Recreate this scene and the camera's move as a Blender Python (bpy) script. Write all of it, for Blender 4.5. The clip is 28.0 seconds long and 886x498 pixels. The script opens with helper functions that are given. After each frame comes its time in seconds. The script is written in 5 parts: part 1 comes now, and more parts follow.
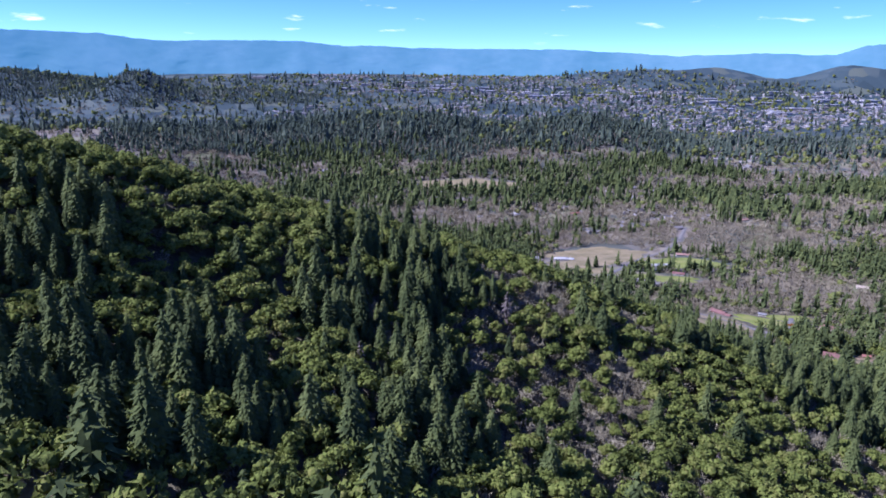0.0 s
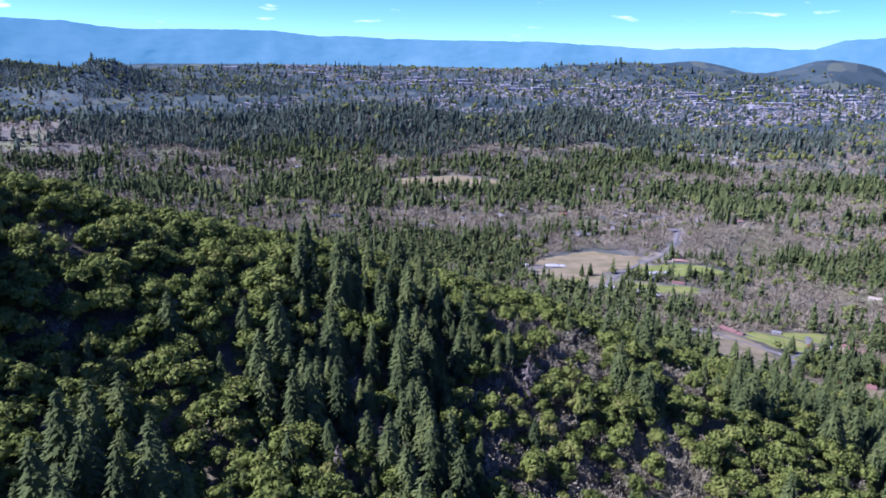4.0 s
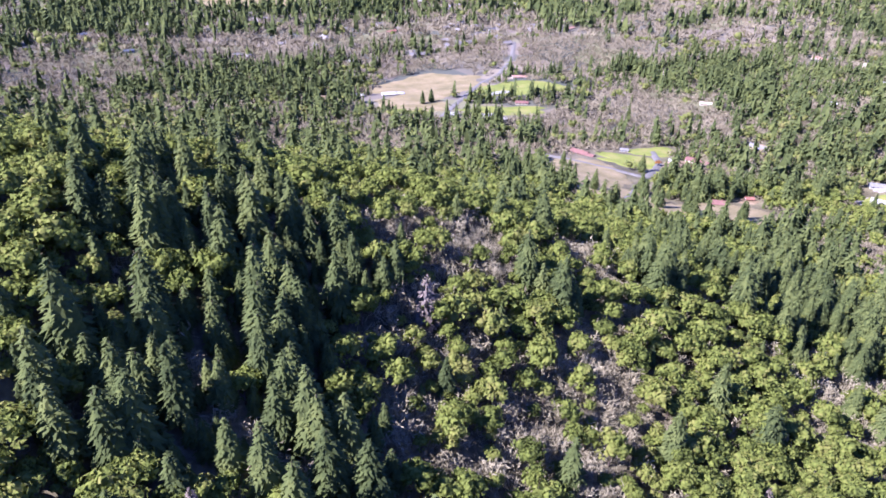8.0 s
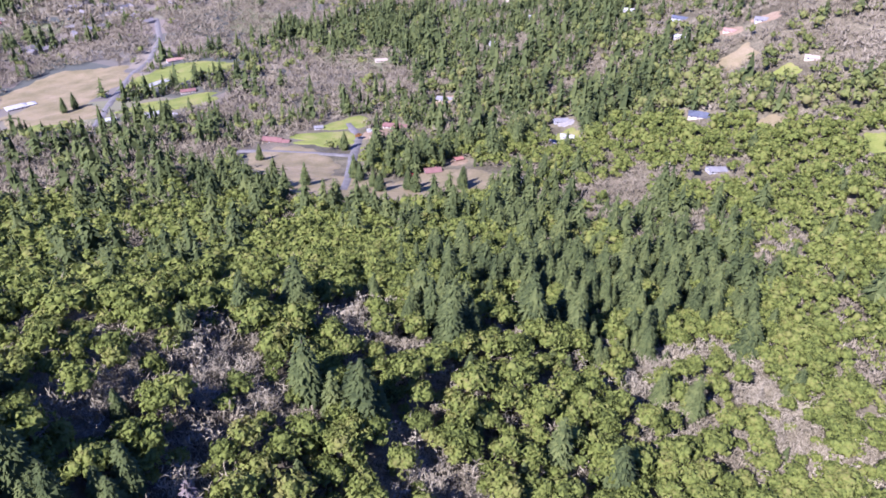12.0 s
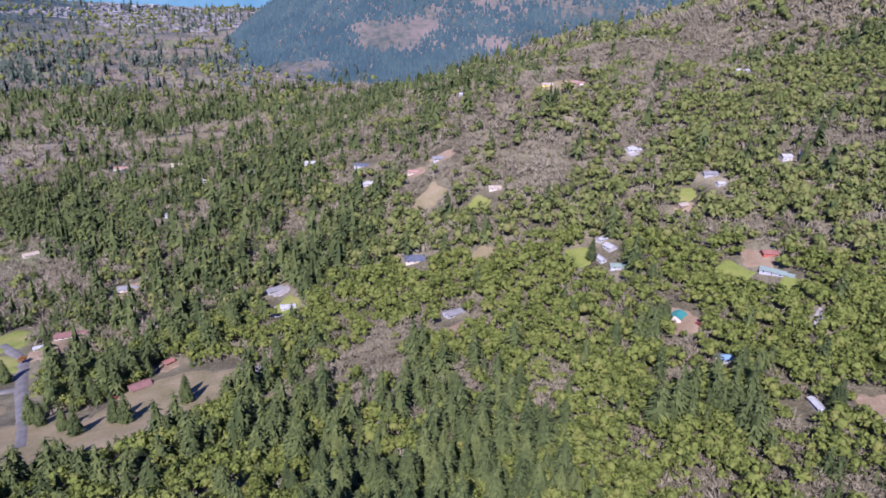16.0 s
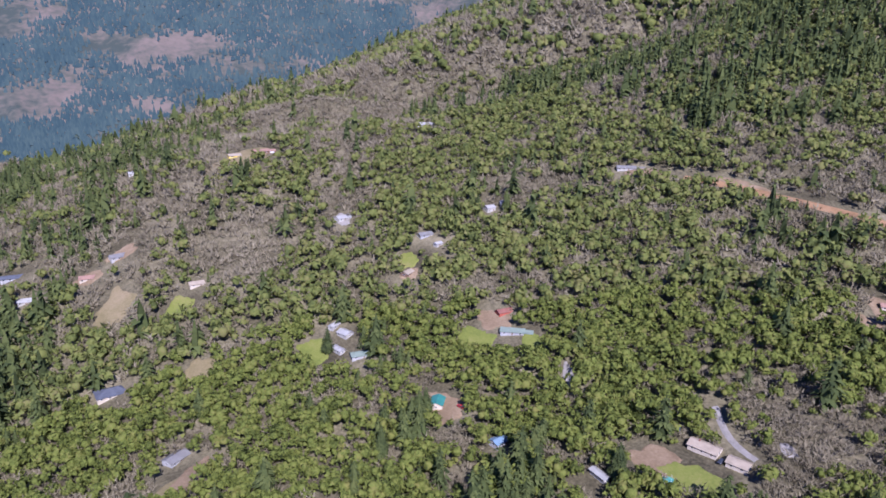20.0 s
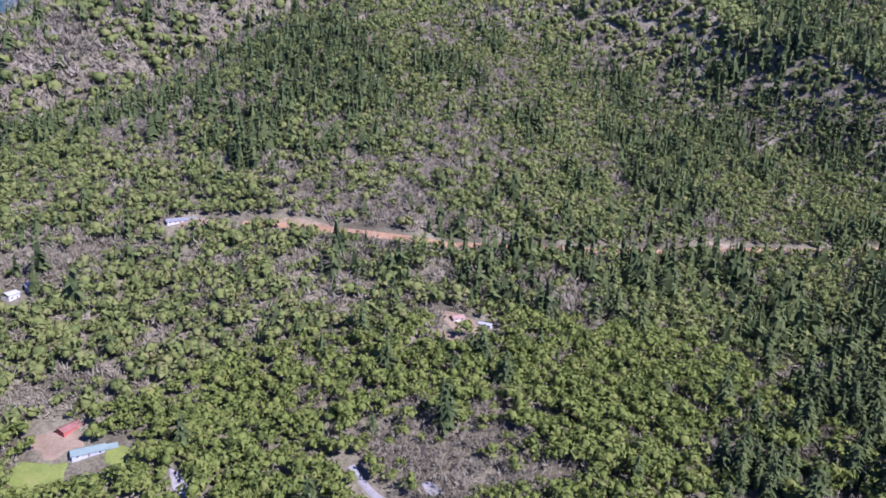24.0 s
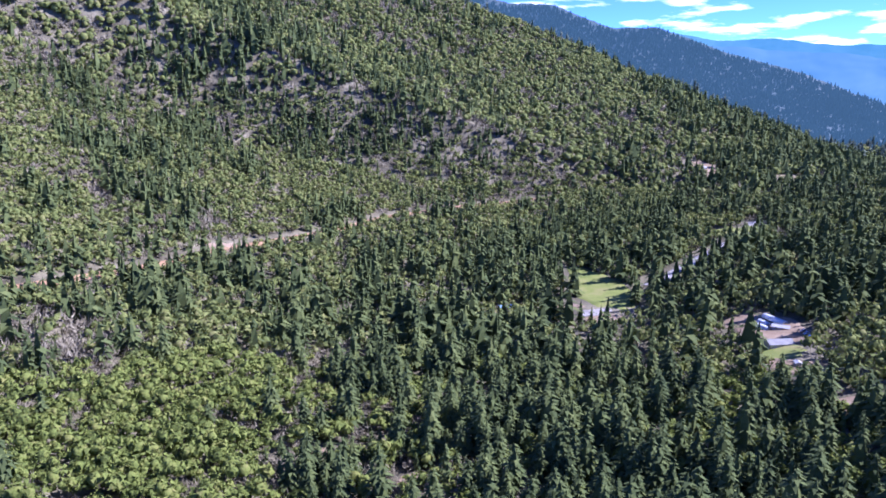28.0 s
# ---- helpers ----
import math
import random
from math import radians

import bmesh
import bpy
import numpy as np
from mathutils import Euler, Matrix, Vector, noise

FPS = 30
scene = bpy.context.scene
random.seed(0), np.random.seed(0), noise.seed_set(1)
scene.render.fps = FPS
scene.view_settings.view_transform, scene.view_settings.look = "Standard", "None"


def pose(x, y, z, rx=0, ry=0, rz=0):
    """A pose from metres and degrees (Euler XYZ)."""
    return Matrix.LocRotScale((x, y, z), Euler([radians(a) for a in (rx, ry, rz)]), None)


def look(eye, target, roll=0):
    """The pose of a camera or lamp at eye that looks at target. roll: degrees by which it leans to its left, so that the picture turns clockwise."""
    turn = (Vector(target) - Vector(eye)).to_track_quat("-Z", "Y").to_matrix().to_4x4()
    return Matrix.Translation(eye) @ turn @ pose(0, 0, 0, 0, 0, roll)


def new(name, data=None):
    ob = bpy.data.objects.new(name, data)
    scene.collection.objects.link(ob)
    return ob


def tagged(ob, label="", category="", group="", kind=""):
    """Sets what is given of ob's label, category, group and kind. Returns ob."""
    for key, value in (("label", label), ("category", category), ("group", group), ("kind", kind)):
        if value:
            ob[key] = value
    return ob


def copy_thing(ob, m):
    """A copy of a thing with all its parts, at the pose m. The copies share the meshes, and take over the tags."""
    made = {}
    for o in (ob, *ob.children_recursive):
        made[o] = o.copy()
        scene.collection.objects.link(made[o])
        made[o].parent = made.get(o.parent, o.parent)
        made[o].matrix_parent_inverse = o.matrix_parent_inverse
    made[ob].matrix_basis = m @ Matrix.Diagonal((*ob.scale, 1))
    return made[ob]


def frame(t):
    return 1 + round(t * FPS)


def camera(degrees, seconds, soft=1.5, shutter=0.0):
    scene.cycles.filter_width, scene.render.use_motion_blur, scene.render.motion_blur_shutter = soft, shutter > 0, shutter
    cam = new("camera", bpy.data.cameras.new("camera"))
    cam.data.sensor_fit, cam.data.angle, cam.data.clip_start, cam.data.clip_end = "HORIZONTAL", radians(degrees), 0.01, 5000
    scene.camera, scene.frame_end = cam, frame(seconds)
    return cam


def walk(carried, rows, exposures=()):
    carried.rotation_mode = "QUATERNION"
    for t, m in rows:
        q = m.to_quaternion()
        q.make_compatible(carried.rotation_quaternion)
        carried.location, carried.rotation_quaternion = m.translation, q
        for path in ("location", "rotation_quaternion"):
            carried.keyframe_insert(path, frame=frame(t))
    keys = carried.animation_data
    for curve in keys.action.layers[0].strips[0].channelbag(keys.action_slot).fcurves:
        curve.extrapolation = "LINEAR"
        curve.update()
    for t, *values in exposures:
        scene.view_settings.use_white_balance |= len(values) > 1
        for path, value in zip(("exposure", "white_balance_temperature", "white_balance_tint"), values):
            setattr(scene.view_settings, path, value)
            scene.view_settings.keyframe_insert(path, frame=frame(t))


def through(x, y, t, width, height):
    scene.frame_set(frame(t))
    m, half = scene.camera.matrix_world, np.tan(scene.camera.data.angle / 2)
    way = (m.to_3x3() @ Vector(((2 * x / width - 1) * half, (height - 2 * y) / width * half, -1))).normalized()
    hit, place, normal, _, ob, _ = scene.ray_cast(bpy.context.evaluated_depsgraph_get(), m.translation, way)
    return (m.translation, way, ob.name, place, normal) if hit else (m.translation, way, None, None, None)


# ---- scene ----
cam = camera(64.64, 28.0, soft=1.7)

# The flight: seconds, place, heading (degrees clockwise from +y), pitch, lean.
FLIGHT = [
    (0, -12.86, -28.62, 260.39, 0.576, -15.708, 0.79),
    (0.5, -13.76, -20.79, 260.68, 0.612, -15.630, 0.77),
    (1, -14.59, -12.52, 260.95, 0.661, -15.608, 0.82),
    (1.5, -15.39, -3.66, 261.05, 0.724, -15.551, 0.71),
    (2, -16.00, 5.71, 260.98, 0.826, -15.542, 0.67),
    (2.5, -16.52, 15.44, 260.82, 0.902, -15.520, 0.55),
    (4.5, -22.76, 54.91, 259.39, 3.670, -17.446, 1.53),
    (5, -23.67, 63.67, 259.20, 4.797, -19.192, 1.58),
    (5.5, -24.29, 72.16, 258.89, 5.908, -19.425, 1.56),
    (6, -24.71, 80.58, 258.57, 7.941, -19.910, 1.58),
    (6.5, -24.90, 88.96, 258.30, 9.635, -22.104, 1.55),
    (7, -24.96, 97.23, 258.20, 11.276, -25.276, 1.46),
    (7.5, -24.84, 105.61, 258.24, 14.622, -28.302, 1.51),
    (8, -24.41, 113.93, 258.20, 17.918, -30.884, 1.52),
    (8.5, -23.67, 122.16, 258.15, 21.231, -32.694, 1.59),
    (9, -22.55, 130.41, 258.11, 24.788, -34.045, 1.72),
    (9.5, -21.09, 138.58, 258.02, 28.396, -35.114, 1.79),
    (10, -18.96, 146.59, 257.81, 32.089, -35.033, 1.76),
    (10.5, -16.56, 154.38, 257.74, 35.674, -34.987, 1.68),
    (11, -13.79, 161.92, 257.76, 39.221, -34.967, 1.75),
    (11.5, -10.59, 169.27, 258.00, 42.828, -34.967, 1.85),
    (12, -7.15, 176.34, 258.53, 46.337, -33.745, 1.90),
    (12.5, -3.55, 183.31, 259.37, 49.756, -32.226, 1.87),
    (13, 0.32, 190.15, 260.13, 53.181, -30.688, 1.83),
    (13.5, 4.43, 197.01, 260.62, 56.423, -29.089, 1.86),
    (15.5, 18.65, 226.26, 256.85, 70.909, -22.975, 2.10),
    (16, 25.33, 231.78, 256.89, 74.253, -21.879, 2.06),
    (16.5, 32.18, 236.78, 257.32, 77.458, -21.197, 1.89),
    (17, 39.14, 241.23, 258.13, 80.807, -20.644, 1.78),
    (17.5, 46.20, 245.06, 259.24, 84.138, -20.107, 1.60),
    (18, 53.55, 248.45, 260.30, 87.459, -19.560, 1.52),
    (18.5, 61.13, 251.35, 261.22, 90.767, -18.973, 1.41),
    (19, 68.82, 253.73, 262.00, 94.036, -18.411, 1.33),
    (19.5, 76.66, 255.68, 262.73, 97.167, -17.914, 1.30),
    (20, 84.57, 257.25, 263.38, 100.520, -17.334, 1.22),
    (20.5, 92.51, 258.67, 263.91, 104.004, -16.744, 1.25),
    (22.5, 125.33, 263.20, 262.73, 122.222, -14.357, 1.31),
    (23, 130.88, 262.72, 262.57, 127.773, -13.904, 1.28),
    (23.5, 136.17, 261.92, 262.56, 133.603, -13.744, 1.14),
    (24, 141.43, 260.17, 262.47, 139.230, -13.593, 1.04),
    (24.5, 146.14, 257.19, 262.45, 144.684, -13.519, 0.99),
    (25, 150.27, 253.29, 262.39, 150.144, -13.450, 0.91),
    (25.5, 153.98, 248.98, 262.27, 155.441, -13.420, 0.79),
    (26, 157.54, 244.20, 262.13, 160.809, -13.447, 0.65),
    (26.5, 160.82, 239.03, 262.04, 166.350, -13.502, 0.55),
    (27, 163.72, 234.20, 261.94, 171.945, -13.527, 0.45),
    (27.5, 166.35, 230.25, 261.77, 176.136, -13.536, 0.42),
    (28, 168.98, 227.07, 261.65, 180.610, -13.505, 0.16),
]


def aimed(x, y, z, heading, pitch, lean):
    h, p = radians(heading), radians(pitch)
    ahead = Vector((math.sin(h) * math.cos(p), math.cos(h) * math.cos(p), math.sin(p)))
    eye = Vector((x, y, z))
    return look(eye, eye + ahead * 10, lean)


walk(cam, [(row[0], aimed(*row[1:])) for row in FLIGHT], [(0, 0.98, 5100, 32), (5, 1.25, 5150, 32), (8, 1.9, 5450, 36), (10, 1.84, 5450, 37), (13, 1.32, 5350, 37), (17, 0.8, 5500, 32), (20, 0.7, 5450, 31), (23, 0.93, 5230, 34), (26, 1.40, 5150, 35), (28, 1.53, 5050, 36)])

# ---- light ----
SUN_HEADING, SUN_HEIGHT = 266.0, 42.0
world = bpy.data.worlds.new("world")
scene.world = world
world.use_nodes = True
wn, wl = world.node_tree.nodes, world.node_tree.links
wn.clear()
sky = wn.new("ShaderNodeTexSky")
sky.sky_type, sky.sun_disc = "NISHITA", False
sky.sun_elevation, sky.sun_rotation = radians(SUN_HEIGHT), radians(SUN_HEADING)
sky.altitude, sky.air_density, sky.dust_density, sky.ozone_density = 2500, 0.5, 0.0, 6.0
# small fair-weather clouds low over the horizon
coord = wn.new("ShaderNodeTexCoord")
stretch = wn.new("ShaderNodeMapping")
stretch.inputs["Scale"].default_value = (11, 11, 60)
puffs = wn.new("ShaderNodeTexNoise")
puffs.inputs["Scale"].default_value, puffs.inputs["Detail"].default_value = 1.0, 6
puffs.inputs["Roughness"].default_value = 0.55
edge = wn.new("ShaderNodeMapRange")
edge.inputs["From Min"].default_value, edge.inputs["From Max"].default_value = 0.57, 0.70
split = wn.new("ShaderNodeSeparateXYZ")
band = wn.new("ShaderNodeMapRange")
band.inputs["From Min"].default_value, band.inputs["From Max"].default_value = 0.005, 0.03
fade = wn.new("ShaderNodeMapRange")
fade.inputs["From Min"].default_value, fade.inputs["From Max"].default_value = 0.17, 0.07
south = wn.new("ShaderNodeMath")
south.operation, south.inputs[1].default_value = "MULTIPLY_ADD", -0.07
both, all3 = wn.new("ShaderNodeMath"), wn.new("ShaderNodeMath")
both.operation = all3.operation = "MULTIPLY"
mix = wn.new("ShaderNodeMixRGB")
mix.inputs["Color2"].default_value = (5.5, 5.7, 6.0, 1)
out_sky, back = wn.new("ShaderNodeOutputWorld"), wn.new("ShaderNodeBackground")
back.inputs["Strength"].default_value = 0.15
wl.new(coord.outputs["Generated"], stretch.inputs["Vector"])
wl.new(stretch.outputs["Vector"], puffs.inputs["Vector"])
wl.new(split.outputs["Y"], south.inputs[0])
wl.new(puffs.outputs["Fac"], south.inputs[2])
wl.new(south.outputs["Value"], edge.inputs["Value"])
wl.new(coord.outputs["Generated"], split.inputs["Vector"])
wl.new(split.outputs["Z"], band.inputs["Value"])
wl.new(split.outputs["Z"], fade.inputs["Value"])
wl.new(edge.outputs["Result"], both.inputs[0])
wl.new(band.outputs["Result"], both.inputs[1])
wl.new(both.outputs["Value"], all3.inputs[0])
wl.new(fade.outputs["Result"], all3.inputs[1])
wl.new(all3.outputs["Value"], mix.inputs["Fac"])
blue = wn.new("ShaderNodeMixRGB")
blue.blend_type = "MULTIPLY"
blue.inputs["Fac"].default_value, blue.inputs["Color2"].default_value = 1.0, (0.56, 0.655, 0.97, 1)
wl.new(sky.outputs["Color"], blue.inputs["Color1"])
wl.new(blue.outputs["Color"], mix.inputs["Color1"])
wl.new(mix.outputs["Color"], back.inputs["Color"])
wl.new(back.outputs["Background"], out_sky.inputs["Surface"])

lamp = bpy.data.lights.new("sun", "SUN")
lamp.energy, lamp.angle, lamp.color = 4.6, radians(0.53), (1.0, 0.95, 0.87)
sun = new("sun", lamp)
h, e = radians(SUN_HEADING), radians(SUN_HEIGHT)
sun.matrix_world = look((0, 0, 0), (-math.sin(h) * math.cos(e), -math.cos(h) * math.cos(e), -math.sin(e)))
sun.location = (0, 0, 900)

# ---- materials ----


def ramp(nodes, stops):
    node = nodes.new("ShaderNodeValToRGB")
    node.color_ramp.elements[0].position, node.color_ramp.elements[0].color = stops[0][0], (*stops[0][1], 1)
    node.color_ramp.elements[1].position, node.color_ramp.elements[1].color = stops[-1][0], (*stops[-1][1], 1)
    for place, colour in stops[1:-1]:
        node.color_ramp.elements.new(place).color = (*colour, 1)
    return node


def material(name, stops, size=4.0, fine=0.6, rough=0.85, relief=0.0, spread=0.35, pick="none", metal=0.0, glow=None):
    """A rough surface coloured by a ramp over two scales of noise (metres), varied by island or by object."""
    m = bpy.data.materials.new(name)
    m.use_nodes = True
    nodes, links = m.node_tree.nodes, m.node_tree.links
    bsdf = nodes["Principled BSDF"]
    place = nodes.new("ShaderNodeNewGeometry")
    big, small = nodes.new("ShaderNodeTexNoise"), nodes.new("ShaderNodeTexNoise")
    big.inputs["Scale"].default_value, small.inputs["Scale"].default_value = 1 / size, 1 / fine
    big.inputs["Detail"].default_value, small.inputs["Detail"].default_value = 4, 3
    links.new(place.outputs["Position"], big.inputs["Vector"])
    links.new(place.outputs["Position"], small.inputs["Vector"])
    add = nodes.new("ShaderNodeMath")
    add.operation = "MULTIPLY_ADD"
    add.inputs[1].default_value = spread
    links.new(small.outputs["Fac"], add.inputs[0])
    shift = nodes.new("ShaderNodeMath")
    shift.operation = "SUBTRACT"
    shift.inputs[1].default_value = spread / 2
    links.new(big.outputs["Fac"], shift.inputs[0])
    links.new(shift.outputs["Value"], add.inputs[2])
    value = add.outputs["Value"]
    if pick != "none":
        source = place.outputs["Random Per Island"] if pick == "island" else nodes.new("ShaderNodeObjectInfo").outputs["Random"]
        more = nodes.new("ShaderNodeMath")
        more.operation = "MULTIPLY_ADD"
        more.inputs[1].default_value = 0.36
        links.new(source, more.inputs[0])
        less = nodes.new("ShaderNodeMath")
        less.operation = "SUBTRACT"
        less.inputs[1].default_value = 0.18
        links.new(value, less.inputs[0])
        links.new(less.outputs["Value"], more.inputs[2])
        value = more.outputs["Value"]
    colours = ramp(nodes, stops)
    links.new(value, colours.inputs["Fac"])
    links.new(colours.outputs["Color"], bsdf.inputs["Base Color"])
    bsdf.inputs["Roughness"].default_value, bsdf.inputs["Metallic"].default_value = rough, metal
    bsdf.inputs["Specular IOR Level"].default_value = 0.25
    if relief:
        lump = nodes.new("ShaderNodeBump")
        lump.inputs["Strength"].default_value, lump.inputs["Distance"].default_value = 1.0, relief
        links.new(small.outputs["Fac"], lump.inputs["Height"])
        links.new(lump.outputs["Normal"], bsdf.inputs["Normal"])
    if glow:
        bsdf.inputs["Emission Color"].default_value = (*glow[:3], 1)
        bsdf.inputs["Emission Strength"].default_value = glow[3]
    return m


def leafy(m, through=0.25):
    """Lets some light through the leaves of a foliage material."""
    nodes, links = m.node_tree.nodes, m.node_tree.links
    bsdf, end = nodes["Principled BSDF"], nodes["Material Output"]
    thin, both_ways = nodes.new("ShaderNodeBsdfTranslucent"), nodes.new("ShaderNodeMixShader")
    both_ways.inputs["Fac"].default_value = through
    bsdf.inputs["Specular IOR Level"].default_value = 0.08
    links.new(bsdf.inputs["Base Color"].links[0].from_socket, thin.inputs["Color"])
    links.new(bsdf.outputs["BSDF"], both_ways.inputs[1])
    links.new(thin.outputs["BSDF"], both_ways.inputs[2])
    links.new(both_ways.outputs["Shader"], end.inputs["Surface"])
    return m


FIR_TONES = [(0.2, (0.048, 0.066, 0.026)), (0.5, (0.098, 0.124, 0.042)), (0.8, (0.155, 0.180, 0.058))]
# The darkest oak tones paint in the shade of gaps between leaf clumps.
OAK_TONES = [(0.10, (0.028, 0.037, 0.010)), (0.24, (0.079, 0.099, 0.025)), (0.40, (0.143, 0.176, 0.039)), (0.58, (0.190, 0.222, 0.050)), (0.9, (0.238, 0.226, 0.068))]
FIR = leafy(material("fir_needles", FIR_TONES, 25, 1.2, pick="island"), 0.25)
FIR_ONE = leafy(material("fir_needles_near", FIR_TONES, 4, 0.8, pick="object"), 0.25)
# Distance haze is put into the colour of these paler, bluer needles.
FIR_HAZED = leafy(material("hazed_fir_needles", [(0.25, (0.056, 0.078, 0.056)), (0.5, (0.106, 0.138, 0.098)), (0.75, (0.158, 0.188, 0.126))], 60, 6, pick="island"), 0.35)
LEAF = leafy(material("oak_leaves", OAK_TONES, 9, 0.9, relief=0.5, spread=0.9, pick="island"), 0.28)
LEAF_ONE = leafy(material("oak_leaves_near", OAK_TONES, 5, 0.6, relief=0.5, spread=0.9, pick="object"), 0.28)
# Oak tones with a little haze mixed in: slightly greyer and bluer.
LEAF_FAR = leafy(material("far_oak_leaves", [(0.10, (0.042, 0.056, 0.020)), (0.25, (0.088, 0.108, 0.034)), (0.42, (0.146, 0.174, 0.048)), (0.6, (0.198, 0.218, 0.062)), (0.85, (0.225, 0.205, 0.080))], 12, 1.6, relief=0.6, spread=0.7, pick="island"), 0.28)
BARE_FAR = material("far_bare_twigs", [(0.25, (0.150, 0.128, 0.080)), (0.5, (0.214, 0.184, 0.117)), (0.75, (0.282, 0.246, 0.162))], 40, 2.0, spread=0.5, pick="island")
BARE = material("bare_twigs", [(0.25, (0.172, 0.148, 0.088)), (0.5, (0.280, 0.246, 0.156)), (0.75, (0.39, 0.348, 0.232))], 15, 1.0, pick="island")
DEAD = material("dead_needles", [(0.25, (0.085, 0.068, 0.052)), (0.5, (0.15, 0.12, 0.098)), (0.75, (0.21, 0.175, 0.15))], 5, 0.8)
RUST = leafy(material("autumn_leaves", [(0.25, (0.20, 0.09, 0.03)), (0.5, (0.30, 0.15, 0.05)), (0.75, (0.36, 0.22, 0.08))], 5, 0.8))
BARK = material("bark", [(0.25, (0.06, 0.045, 0.035)), (0.5, (0.11, 0.085, 0.065)), (0.75, (0.18, 0.14, 0.11))], 1.5, 0.3, relief=0.05)
SOIL = material("forest_floor", [(0.28, (0.054, 0.047, 0.026)), (0.45, (0.110, 0.095, 0.055)), (0.6, (0.176, 0.154, 0.092)), (0.75, (0.255, 0.22, 0.138))], 35, 1.6, relief=0.35, spread=0.55)


def with_far_cover_and_haze(m):
    """Gives the far northern plain the grey-green of woods, orchards and gardens, and painted haze beyond."""
    nodes, links = m.node_tree.nodes, m.node_tree.links
    bsdf = nodes["Principled BSDF"]
    near = bsdf.inputs["Base Color"].links[0].from_socket
    place, split_xyz, edge_y, blend = nodes.new("ShaderNodeNewGeometry"), nodes.new("ShaderNodeSeparateXYZ"), nodes.new("ShaderNodeMapRange"), nodes.new("ShaderNodeMixRGB")
    plots = nodes.new("ShaderNodeTexVoronoi")
    plots.inputs["Scale"].default_value = 1 / 75
    links.new(place.outputs["Position"], plots.inputs["Vector"])
    cover = ramp(nodes, [(0.1, (0.080, 0.088, 0.070)), (0.35, (0.140, 0.128, 0.102)), (0.6, (0.195, 0.162, 0.125)), (0.8, (0.15, 0.165, 0.075)), (0.95, (0.215, 0.185, 0.135))])
    sep = nodes.new("ShaderNodeSeparateColor")
    links.new(plots.outputs["Color"], sep.inputs["Color"])
    links.new(sep.outputs["Red"], cover.inputs["Fac"])
    links.new(place.outputs["Position"], split_xyz.inputs["Vector"])
    links.new(split_xyz.outputs["Y"], edge_y.inputs["Value"])
    edge_y.inputs["From Min"].default_value, edge_y.inputs["From Max"].default_value = 540, 900
    links.new(edge_y.outputs["Result"], blend.inputs["Fac"])
    links.new(near, blend.inputs["Color1"])
    # scrubby woods on plain and buttes beyond the first hills, coloured blue-grey for haze
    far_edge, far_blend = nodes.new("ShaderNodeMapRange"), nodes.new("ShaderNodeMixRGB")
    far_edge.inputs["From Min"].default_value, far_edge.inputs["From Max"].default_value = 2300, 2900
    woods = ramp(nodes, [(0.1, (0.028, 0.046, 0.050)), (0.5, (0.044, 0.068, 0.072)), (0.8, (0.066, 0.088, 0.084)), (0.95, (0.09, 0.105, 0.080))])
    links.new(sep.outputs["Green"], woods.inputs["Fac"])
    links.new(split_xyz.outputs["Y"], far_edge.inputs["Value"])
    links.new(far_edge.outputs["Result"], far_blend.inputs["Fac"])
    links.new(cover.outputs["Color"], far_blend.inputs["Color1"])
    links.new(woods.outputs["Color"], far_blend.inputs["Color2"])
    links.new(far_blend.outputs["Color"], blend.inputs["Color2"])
    links.new(blend.outputs["Color"], bsdf.inputs["Base Color"])


with_far_cover_and_haze(SOIL)

# ---- the lie of the land ----
# Control heights of the land on a 200 m grid, west to east in a row, rows from south to north.
LAND_X, LAND_Y, LAND_STEP = -600.0, -1000.0, 200.0
LAND = np.array([
    [99, 106, 112, 132, 171, 231, 316, 433, 570],
    [126, 112, 98, 103, 133, 181, 263, 387, 539],
    [154, 124, 98, 78, 99, 136, 225, 353, 495],
    [187, 147, 117, 74, 72, 109, 211, 327, 435],
    [222, 177, 128, 76, 56, 120, 200, 273, 349],
    [248, 209, 165, 115, 76, 115, 148, 188, 251],
    [253, 230, 202, 139, 68, 63, 117, 169, 180],
    [230, 203, 167, 120, 70, 23, 94, 155, 124],
    [180, 137, 97, 58, 14, -8, 41, 75, 78],
    [115, 71, 32, 0, -15, -18, -14, 13, 46],
    [45, 14, -15, -33, -34, -24, -28, -13, 16],
    [-28, -40, -50, -52, -49, -39, -33, -28, -19],
], float)


def lattice(ix, iy, seed):
    h = np.sin(ix * 127.1 + iy * 311.7 + seed * 74.7) * 43758.5453
    return h - np.floor(h)


def value_noise(x, y, seed=0):
    """Smooth noise, 0 to 1, one lump a unit."""
    ix, iy = np.floor(x), np.floor(y)
    fx, fy = x - ix, y - iy
    fx, fy = fx * fx * (3 - 2 * fx), fy * fy * (3 - 2 * fy)
    a = lattice(ix, iy, seed) * (1 - fx) + lattice(ix + 1, iy, seed) * fx
    b = lattice(ix, iy + 1, seed) * (1 - fx) + lattice(ix + 1, iy + 1, seed) * fx
    return a * (1 - fy) + b * fy


def fbm(x, y, seed=0, octaves=4):
    total, amount = 0.0, 0.5
    for k in range(octaves):
        total = total + amount * value_noise(x * 2**k, y * 2**k, seed + 13 * k)
        amount /= 2
    return total / (1 - 0.5**octaves)


def spline(u):
    u = np.abs(u)
    return np.where(u < 1, 2 / 3 - u * u + u**3 / 2, np.where(u < 2, (2 - u) ** 3 / 6, 0))


